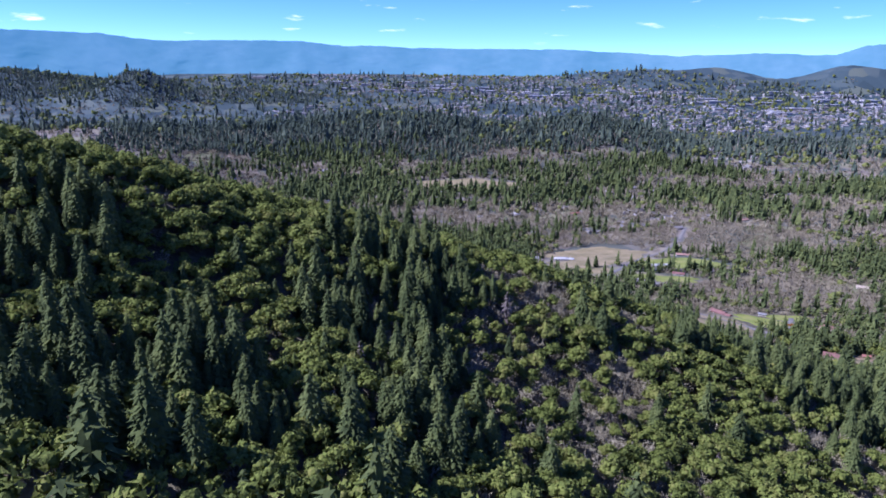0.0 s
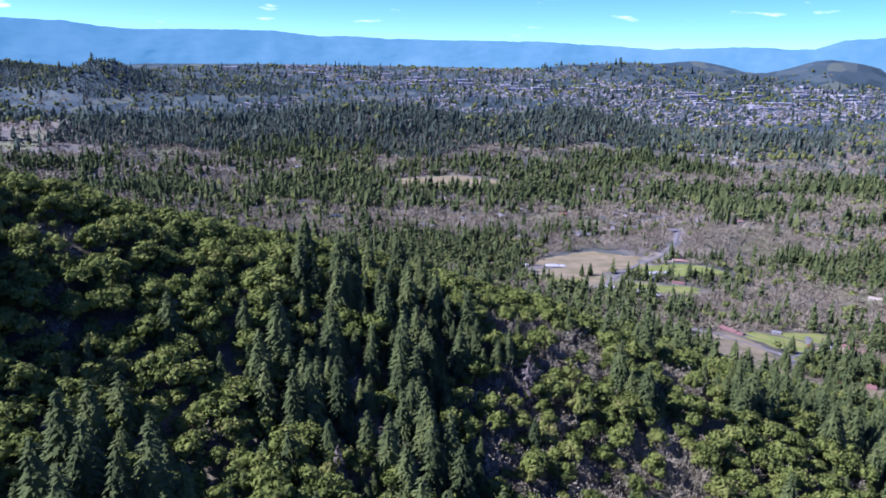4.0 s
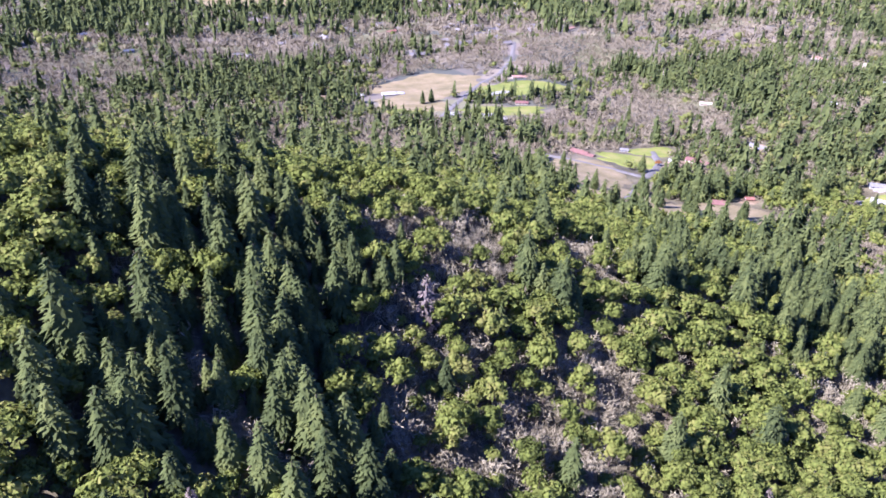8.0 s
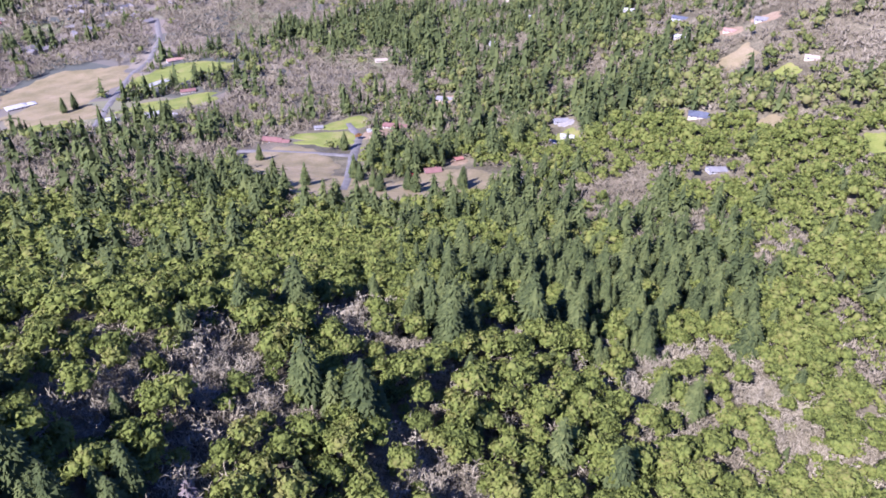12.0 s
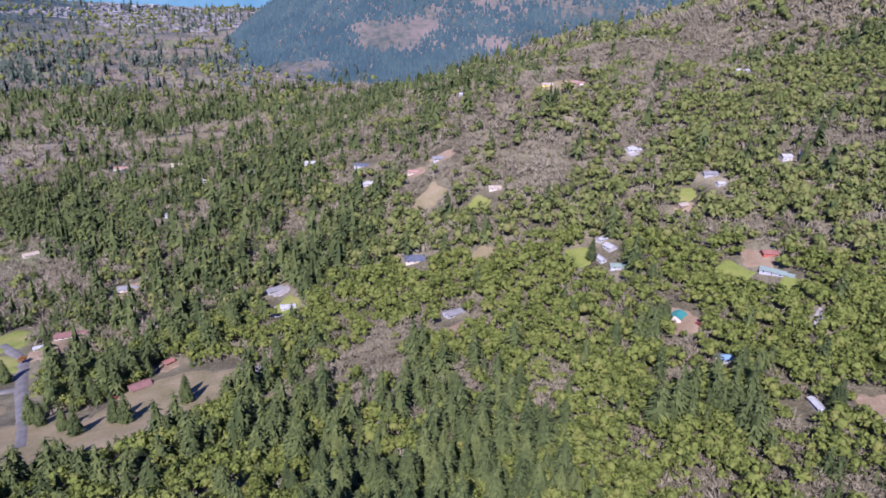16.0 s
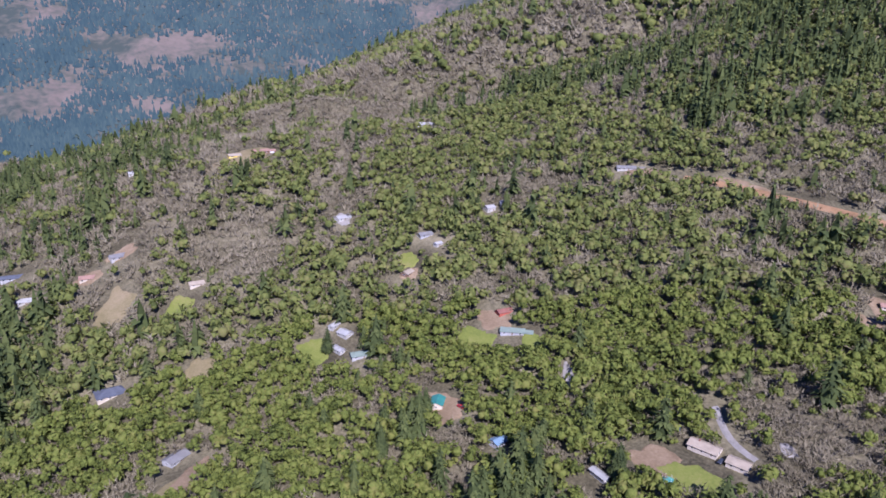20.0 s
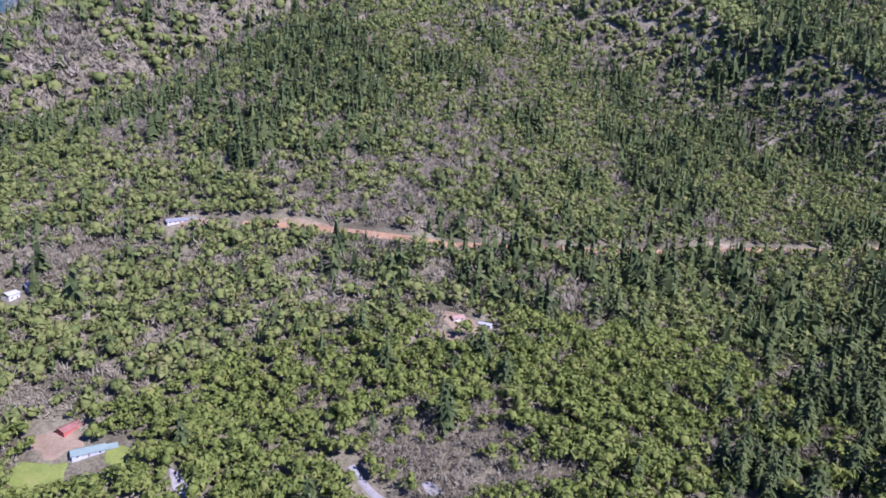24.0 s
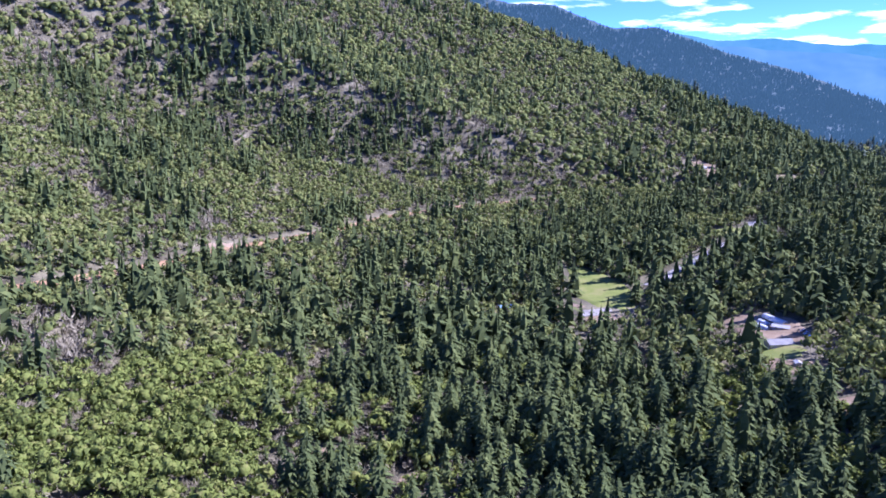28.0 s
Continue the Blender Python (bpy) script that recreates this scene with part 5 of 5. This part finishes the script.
def house(label, x, y, turn, long, wide, roof, wall, high=2.5, pitch=0.40, hip=False, chimney=False, wing=0.0, name="house", windows=True, category="house"):
    """A house of one storey: walls, roof, windows, door, chimney; wing: length of a lower part at its end."""
    c, s = math.cos(radians(turn)), math.sin(radians(turn))
    corners = [(x + u * c - v * s, y + u * s + v * c) for u in (-long / 2, long / 2) for v in (-wide / 2, wide / 2)]
    zs = [float(ground_z(*p)) for p in corners]
    z = 0.5 * sum(zs) / 4 + 0.5 * min(zs) + 0.4
    drop = z - min(zs) + 1.0
    ob = thing(name, pose(x, y, z, 0, 0, turn), label, category)
    ob.scale = (0.82, 0.82, 0.82)

    def block(u0, u1, v0, v1, top, tag):
        rise = (v1 - v0) / 2 * pitch
        m = (v0 + v1) / 2
        body = [(u0, v0, -drop), (u1, v0, -drop), (u1, v1, -drop), (u0, v1, -drop), (u0, v0, top), (u1, v0, top), (u1, v1, top), (u0, v1, top)]
        faces = [(0, 1, 5, 4), (2, 3, 7, 6), (3, 2, 1, 0)]
        if hip:
            faces += [(1, 2, 6, 5), (3, 0, 4, 7), (4, 5, 6, 7)]
        else:
            body += [(u0, m, top + rise), (u1, m, top + rise)]
            faces += [(1, 2, 6, 9, 5), (3, 0, 4, 8, 7), (4, 5, 9, 8), (6, 7, 8, 9)]
        part("wall", solid(body, faces), WALLS[wall], ob)
        o = 0.6
        low, peak = top - o * pitch + 0.12, top + rise + 0.12
        if hip:
            q = (v1 - v0) / 2
            a, b = (u0 + q, m, peak), (u1 - q, m, peak)
            e = [(u0 - o, v0 - o, low), (u1 + o, v0 - o, low), (u1 + o, v1 + o, low), (u0 - o, v1 + o, low)]
            pts = e + [a, b] + [(p[0], p[1], p[2] - 0.2) for p in e]
            part("roof", solid(pts, [(0, 1, 5, 4), (2, 3, 4, 5), (1, 2, 5), (3, 0, 4), (0, 6, 7, 1), (1, 7, 8, 2), (2, 8, 9, 3), (3, 9, 6, 0), (9, 8, 7, 6)]), ROOFS[roof], ob)
        else:
            part("roof_slope", slab((u0 - o, v0 - o, low), (u1 + o, v0 - o, low), (u1 + o, m, peak), (u0 - o, m, peak), 0.18), ROOFS[roof], ob)
            part("roof_slope", slab((u0 - o, m, peak), (u1 + o, m, peak), (u1 + o, v1 + o, low), (u0 - o, v1 + o, low), 0.18), ROOFS[roof], ob)
            part("ridge_cap", box_bm(u0 - o, m - 0.15, peak - 0.04, u1 + o, m + 0.15, peak + 0.08), ROOFS[roof], ob)

    block(-long / 2, long / 2, -wide / 2, wide / 2, high, "")
    if wing:
        block(long / 2 + 0.02, long / 2 + wing, -wide * 0.42, wide * 0.36, high * 0.85, "")
        part("garage_door", box_bm(long / 2 + wing * 0.2, -wide * 0.42 - 0.08, 0, long / 2 + wing * 0.8, -wide * 0.42, 2.1), TRIM, ob)
    if windows:
        n = max(1, int(long / 4.5))
        for i in range(n):
            u = -long / 2 + (i + 0.5) * long / n
            for side in (-1, 1):
                if side == -1 and i == n // 2:
                    part("door", box_bm(u - 0.5, -wide / 2 - 0.07, 0, u + 0.5, -wide / 2, 2.05), WALLS["brown"], ob)
                else:
                    window(ob, u, side * wide / 2, 0.9, 1.5, 1.2, ("y", side))
        for side in (-1, 1):
            if not (wing and side == 1):
                window(ob, side * long / 2, 0, 0.9, 1.5, 1.2, ("x", side))
    if chimney:
        top = high + wide / 2 * pitch + 1.0
        part("chimney", box_bm(long * 0.18, -0.5, high * 0.7, long * 0.18 + 0.9, 0.4, top), BRICK, ob)
    return ob


house("long brown ranch house with a red-brown shingle roof", 281, 653, -56, 20, 10, "red", "brown", chimney=True, wing=8)
house("small grey-roofed shed at the edge of the lawn", 326, 650, -30, 9, 6, "grey", "white", name="shed", category="shed")
house("brown house with a red-brown roof by the orange tree", 370, 603, -50, 18, 10, "red", "beige", chimney=True, wing=7)
house("low white outbuilding beside the brown house", 349, 606, -40, 8, 5, "white", "white", name="shed", category="shed")
house("dark red-roofed cabin among big firs", 305, 487, -30, 14, 9, "red", "brown", chimney=True)
house("small red-roofed garden shed on bare dirt", 336, 491, -20, 7, 5, "barn", "brown", name="shed", category="shed")
house("tan house with a grey roof among firs", 445, 612, -60, 18, 10, "grey", "beige", wing=7)
house("grey-roofed house in the woods", 441, 477, -35, 14, 9, "grey", "grey")
house("small white house on a green patch", 417, 453, -60, 12, 7, "white", "white")
house("large house with a blue-grey hipped roof", 478, 379, -65, 22, 14, "slate", "beige", hip=True, wing=10)
house("grey weathered house with a cluttered dirt yard", 410, 332, -40, 14, 9, "grey", "grey")
house("long white outbuilding at the end of a lawn", 496, 249, -40, 11, 5, "white", "white", name="shed", category="shed")
house("white metal-roofed workshop beside a lawn", 486, 243, 40, 10, 8, "white", "white", name="workshop", category="workshop")
house("white mobile home below the lawn", 472, 248, 35, 11, 5, "white", "white", name="mobile_home")
house("grey-green roofed house hidden in oaks", 463, 236, -80, 12, 8, "green", "grey")
house("house with a bright teal metal roof", 405, 199, -20, 11, 8, "teal", "beige", high=3.2)
house("red barn at the edge of orange dirt", 472, 146, -75, 12, 7, "barn", "red", windows=False, name="barn", category="barn")
house("grey-green roofed house on a lawn", 452, 146, -110, 17, 8, "green", "grey", wing=6)
house("small house with a light blue roof among oaks", 366, 176, -60, 9, 7, "blue", "grey")
house("small white trailer home among trees", 328, 141, 20, 11, 4, "white", "white", name="mobile_home")
house("long beige house with a tan roof on a lawn", 332, 90, 38, 16, 9, "tan", "beige", wing=0.0, chimney=True)
house("beige garage with a tan roof beside the house", 318, 82, 38, 11, 8, "tan", "beige", name="garage", category="garage")
house("yellow house on top of the bare knoll", 720, 328, -70, 13, 8, "tan", "yellow")
house("brown house on top of the bare knoll", 728, 306, -70, 16, 9, "rust", "brown", wing=8)
house("white house at the head of the valley", 808, 146, -95, 20, 9, "white", "white", wing=8)
house("white house on an orange dirt cutting", 624, 4, -105, 18, 9, "grey", "white", wing=9)
house("white house between dark firs", 602, 125, -70, 9, 8, "white", "white", high=4.0)
house("narrow white house between dark firs", 605, 113, -10, 8, 6, "white", "white", high=4.5)
house("grey-roofed house above a small lawn", 581, 179, -70, 13, 8, "grey", "grey")
house("small white shed below the house", 564, 172, -60, 7, 5, "white", "white", name="shed", category="shed")
house("small brown cottage beside bare dirt", 536, 198, -40, 10, 7, "tan", "brown")
house("white-roofed house with a pale yard", 622, 238, -60, 14, 9, "white", "white")
house("long white house at the wood's edge", 780, 424, -70, 20, 8, "white", "white")
house("grey-roofed house with many outbuildings", 618, 404, -60, 18, 10, "grey", "white", wing=8)
house("terracotta-roofed house on bare dirt", 601, 423, -75, 14, 9, "rust", "beige")
house("pale house among bare trees", 565, 342, -70, 12, 8, "tan", "beige")
house("white trailer home in a forest clearing", 391, -71, 15, 10, 4.5, "white", "white", name="mobile_home")
house("pinkish cabin beside a trailer in the forest", 406, -62, 60, 9, 7, "rust", "beige")
house("house with a blue tarp roof in deep forest", 110, -341, 10, 13, 8, "blue", "brown")
house("grey metal-roofed barn with white walls", -50, -192, 5, 20, 12, "grey", "white", high=4.0, name="barn", category="barn")
house("white shed at the end of the greenhouse", -66, -222, -30, 13, 7, "white", "white", name="shed", category="shed")
house("small white shed beside parked vehicles", -42, -152, 80, 5, 4, "white", "white", name="shed", category="shed", windows=False)
house("far white farm building on the slope", -362, -1099, 0, 22, 12, "white", "white")
house("far pale house beside bare fields", -252, -884, 10, 24, 10, "white", "beige")
house("small white house beside the valley road", -184, -680, 30, 10, 7, "white", "white")
house("large white farmhouse beside the tan field", 168, 940, 0, 24, 12, "white", "white", hip=True, wing=10)
house("white cottage beside the farmhouse", 129, 940, -10, 13, 8, "white", "white")
house("white house on a green meadow", 294, 900, 10, 20, 9, "white", "white", wing=12)
house("brown-roofed house by the meadow", 308, 853, -20, 18, 9, "red", "beige")
house("long flat white barn on the meadow", 252, 807, -8, 26, 9, "white", "white", name="barn", category="barn", windows=False)
house("low grey-white house at the lane", 212, 823, -20, 16, 8, "white", "grey")
house("pinkish two-winged house above the meadow", 352, 974, -10, 16, 10, "rust", "white", wing=10)
house("orange-roofed house among bare trees", 74, 943, -10, 16, 9, "rust", "beige")
house("red-roofed house in the far neighbourhood", 254, 1292, 20, 22, 10, "barn", "brown")
house("low tan house in the fir belt", 502, 769, -30, 16, 9, "tan", "beige")
for x, y, turn, long, roof, wall, words in (
    (756, 873, -60, 26, "rust", "beige", "long pink-roofed house by the road"), (750, 786, -65, 20, "tan", "beige", "tan-roofed house with a pale yard"),
    (674, 628, -70, 20, "grey", "white", "grey-roofed house by the road"), (663, 557, -70, 18, "white", "white", "white-roofed house by the road"),
    (635, 484, -75, 26, "slate", "grey", "long house with a blue-grey roof"), (671, 690, -65, 12, "white", "white", "small white house in the trees"),
    (595, 464, -75, 14, "white", "white", "small white-roofed house by the road"), (917, 802, -50, 14, "white", "white", "white house beyond the field"),
    (582, 671, -60, 12, "white", "grey", "white-roofed cabin in firs"), (552, 919, -40, 24, "tan", "beige", "broad tan-roofed house among trees"),
    (66, 1238, 10, 16, "grey", "white", "grey-roofed house in bare woods"), (-149, 1186, 0, 16, "slate", "grey", "blue-grey roofed house in bare woods"),
    (-226, 1337, 10, 26, "slate", "grey", "long blue-roofed farm buildings"), (547, 1211, 20, 20, "rust", "beige", "red-roofed house by the main street"),
):
    house(words, x, y, turn, long, 9, roof, wall)


# ---- greenhouses, cars and yard things ----
FILM = paint("white_greenhouse_film", (0.62, 0.62, 0.60), 0.35)


def tunnel(x, y, turn, long, wide, label):
    """A hooped greenhouse: film, end walls, ribs."""
    z = float(ground_z(x, y)) + 0.2
    ob = thing("greenhouse", pose(x, y, z, 0, 0, turn), label, "greenhouse", "greenhouses by the barn")
    ob.scale = (0.78, 0.78, 0.78)
    n, r = 10, wide / 2
    arc = [(r * math.cos(math.pi * i / n), r * 1.05 * math.sin(math.pi * i / n)) for i in range(n + 1)]
    v = [(u, a, b) for u in (-long / 2, long / 2) for a, b in arc]
    mesh_object("film", v, [(i, i + 1, n + 2 + i, n + 1 + i) for i in range(n)], FILM, ob, smooth=True)
    for u in (-long / 2, long / 2):
        bm = bmesh.new()
        bm.faces.new([bm.verts.new((u + (0.02 if u > 0 else -0.02), a, b)) for a, b in arc])
        part("end_wall", bm, FILM, ob)
    for k in range(7):
        u = -long / 2 + (k + 0.5) * long / 7
        w = [(u + d, a * 1.02, b * 1.02) for d in (-0.06, 0.06) for a, b in arc]
        mesh_object("rib", w, [(i, i + 1, n + 2 + i, n + 1 + i) for i in range(n)], TRIM, ob)


tunnel(-69, -237, 110, 24, 7, "long white plastic greenhouse tunnel beside the barn")
tunnel(-61, -236, 110, 11, 6, "short white plastic greenhouse tunnel")
tunnel(-57, -228, 110, 12, 6, "pale green plastic greenhouse tunnel")

RUBBER = paint("tyre_rubber", (0.03, 0.03, 0.03), 0.9)
CAR_PAINT = {"white": paint("white_car_paint", (0.75, 0.75, 0.76), 0.25), "blue": paint("blue_car_paint", (0.05, 0.12, 0.30), 0.25), "dark": paint("dark_car_paint", (0.05, 0.055, 0.07), 0.25), "red": paint("red_car_paint", (0.40, 0.04, 0.04), 0.25)}


def car(x, y, turn, colour, label):
    z = float(ground_z(x, y)) + 0.5
    ob = thing("car", pose(x, y, z, 0, 0, turn), label, "car")
    bm = box_bm(-2.2, -0.88, 0.35, 2.2, 0.88, 0.95)
    bmesh.ops.bevel(bm, geom=bm.edges[:], offset=0.12, segments=1, affect="EDGES")
    body = part("body", bm, CAR_PAINT[colour], ob)
    part("cabin", solid([(-1.5, -0.8, 0.93), (1.1, -0.8, 0.93), (1.1, 0.8, 0.93), (-1.5, 0.8, 0.93), (-1.0, -0.65, 1.5), (0.5, -0.65, 1.5), (0.5, 0.65, 1.5), (-1.0, 0.65, 1.5)],
                        [(0, 1, 5, 4), (1, 2, 6, 5), (2, 3, 7, 6), (3, 0, 4, 7)]), GLASS, body)
    part("car_roof", box_bm(-1.0, -0.66, 1.49, 0.5, 0.66, 1.55), CAR_PAINT[colour], body)
    for u in (-1.35, 1.35):
        for v in (-0.86, 0.86):
            bm = bmesh.new()
            bmesh.ops.create_cone(bm, cap_ends=True, segments=12, radius1=0.34, radius2=0.34, depth=0.22, matrix=Matrix.Translation((u, v, 0.34)) @ Matrix.Rotation(radians(90), 4, "X"))
            part("wheel", bm, RUBBER, ob)


for x, y, turn, colour, label in (
    (-74, -208, 20, "white", "white van parked beside the barn"), (-73, -202, 20, "white", "white pickup parked beside the barn"), (-71, -195, 15, "blue", "blue car parked beside the barn"),
    (-38, -130, 10, "blue", "blue car in a row of parked cars"), (-39, -134, 10, "dark", "dark car in a row of parked cars"), (-40, -138, 10, "blue", "blue car in a row of parked cars"), (-38, -126, 10, "dark", "dark car in a row of parked cars"),
    (322, 88, 120, "dark", "dark car parked beside the beige house"), (348, 96, 60, "blue", "blue car parked among trees"), (289, 492, -20, "red", "red car parked at the red-roofed cabin"),
    (438, 604, 10, "blue", "blue pickup parked at the tan house"), (398, 188, 30, "red", "red car parked at the teal-roofed house"),
):
    car(x, y, turn, colour, label)

NET = paint("teal_trampoline_net", (0.10, 0.35, 0.30), 0.8)


def trampoline(x, y):
    z = float(ground_z(x, y)) + 0.3
    ob = thing("trampoline", pose(x, y, z), "round trampoline with a teal cover on the lawn", "trampoline")
    bm = bmesh.new()
    bmesh.ops.create_cone(bm, cap_ends=True, segments=20, radius1=2.4, radius2=2.4, depth=0.12, matrix=Matrix.Translation((0, 0, 0.9)))
    part("mat", bm, NET, ob)
    for i in range(6):
        t = i * 1.0472
        bm = bmesh.new()
        bmesh.ops.create_cone(bm, cap_ends=True, segments=6, radius1=0.05, radius2=0.05, depth=2.9, matrix=Matrix.Translation((2.35 * math.cos(t), 2.35 * math.sin(t), 1.2)))
        part("pole", bm, TRIM, ob)


trampoline(317, 115)


# ---- the town on the plain ----
TOWN_WALL = paint("town_walls", (0.30, 0.285, 0.27), size=40)
TOWN_ROOF = material("town_roofs", [(0.2, (0.10, 0.10, 0.11)), (0.4, (0.18, 0.165, 0.155)), (0.65, (0.25, 0.235, 0.225)), (0.9, (0.42, 0.41, 0.40))], 60, 20, spread=0.5, pick="island")
town = np.random.default_rng(3)


def gabled(n):
    """A small gabled house as walls and a roof, of unit size."""
    walls = [(-1, -1, -1), (1, -1, -1), (1, 1, -1), (-1, 1, -1), (-1, -1, 1), (1, -1, 1), (1, 1, 1), (-1, 1, 1)]
    roof = [(-1.1, -1.15, 0.95), (1.1, -1.15, 0.95), (1.1, 0, 1.8), (-1.1, 0, 1.8), (1.1, 1.15, 0.95), (-1.1, 1.15, 0.95)]
    return (np.array(walls, float), np.array([(0, 1, 5, 4), (1, 2, 6, 5), (2, 3, 7, 6), (3, 0, 4, 7)])), (np.array(roof), np.array([(0, 1, 2, 3), (3, 2, 4, 5)]))


def settle(x, y, long, name, label):
    """Many far houses, their walls in one mesh and their roofs in another."""
    z, turn = ground_z(x, y), town.choice([0.2, 1.77], len(x)) + town.normal(0, 0.15, len(x))
    c, s = np.cos(turn)[:, None], np.sin(turn)[:, None]
    for (v, f), mat, what in zip(gabled(1), (TOWN_WALL, TOWN_ROOF), ("walls", "roofs")):
        px_, py_, pz_ = v[None, :, 0] * long[:, None] / 2, v[None, :, 1] * long[:, None] * 0.3, v[None, :, 2] * 3.0
        w = np.stack([px_ * c - py_ * s + x[:, None], px_ * s + py_ * c + y[:, None], pz_ + z[:, None] + 0.5], -1).reshape(-1, 3)
        q = (f[None] + (np.arange(len(x)) * len(v))[:, None, None]).reshape(-1, 4)
        tagged(mesh_object(name + "_" + what, w, q, mat), label, "houses", kind="stuff")


x, y = town.uniform(-900, 2600, 6500), town.uniform(2650, 4450, 6500)
keep = (fbm(x / 300, y / 300, 55) > 0.47) & (far_hills(x, y) < 12) & (y - 0.25 * x > 2550)
settle(x[keep], y[keep], town.uniform(12, 26, int(keep.sum())), "town_houses", "pale houses of the far town on the plain")
x, y = town.uniform(2600, 4000, 1500), town.uniform(2000, 3100, 1500)
keep = fbm(x / 260, y / 260, 57) > 0.46
settle(x[keep], y[keep], town.uniform(14, 34, int(keep.sum())), "eastern_town_houses", "pale roofs of the far town's eastern edge")
x, y = town.uniform(250, 1500, 520), town.uniform(1150, 2750, 520)
keep = (fbm(x / 220, y / 220, 58) > 0.52) & (np.abs(x - 330 - (y - 1100) * 0.42) < 340)
settle(x[keep], y[keep], town.uniform(11, 20, int(keep.sum())), "suburb_houses", "small pale houses scattered among the valley's trees")
x, y = town.uniform(-500, 700, 170), town.uniform(1080, 1750, 170)
keep = fbm(x / 160, y / 160, 60) > 0.55
settle(x[keep], y[keep], town.uniform(11, 18, int(keep.sum())), "valley_houses", "grey and white houses among bare valley trees")


def warehouse(x, y, turn, long, wide, high):
    ob = thing("warehouse", pose(x, y, float(ground_z(x, y)), 0, 0, turn), "long low warehouse with a white flat roof", "warehouse", "warehouses of the far town")
    part("wall", box_bm(-long / 2, -wide / 2, -3, long / 2, wide / 2, high), TOWN_WALL, ob)
    part("roof", box_bm(-long / 2 - 0.5, -wide / 2 - 0.5, high + 0.01, long / 2 + 0.5, wide / 2 + 0.5, high + 0.8), ROOFS["white"], ob)


for cx, cy, sx, sy, n in ((-330, 3950, 220, 90, 10), (200, 3900, 260, 90, 14), (800, 3850, 200, 70, 10), (-250, 4150, 200, 40, 4), (1750, 3700, 380, 160, 20), (1450, 3350, 200, 60, 8), (2250, 3620, 160, 60, 10), (-1000, 4250, 120, 20, 3), (3540, 2840, 190, 70, 16)):
    for _ in range(n):
        warehouse(cx + town.normal(0, sx), cy + town.normal(0, sy), town.normal(0, 6), town.uniform(40, 110), town.uniform(25, 50), town.uniform(7, 11))
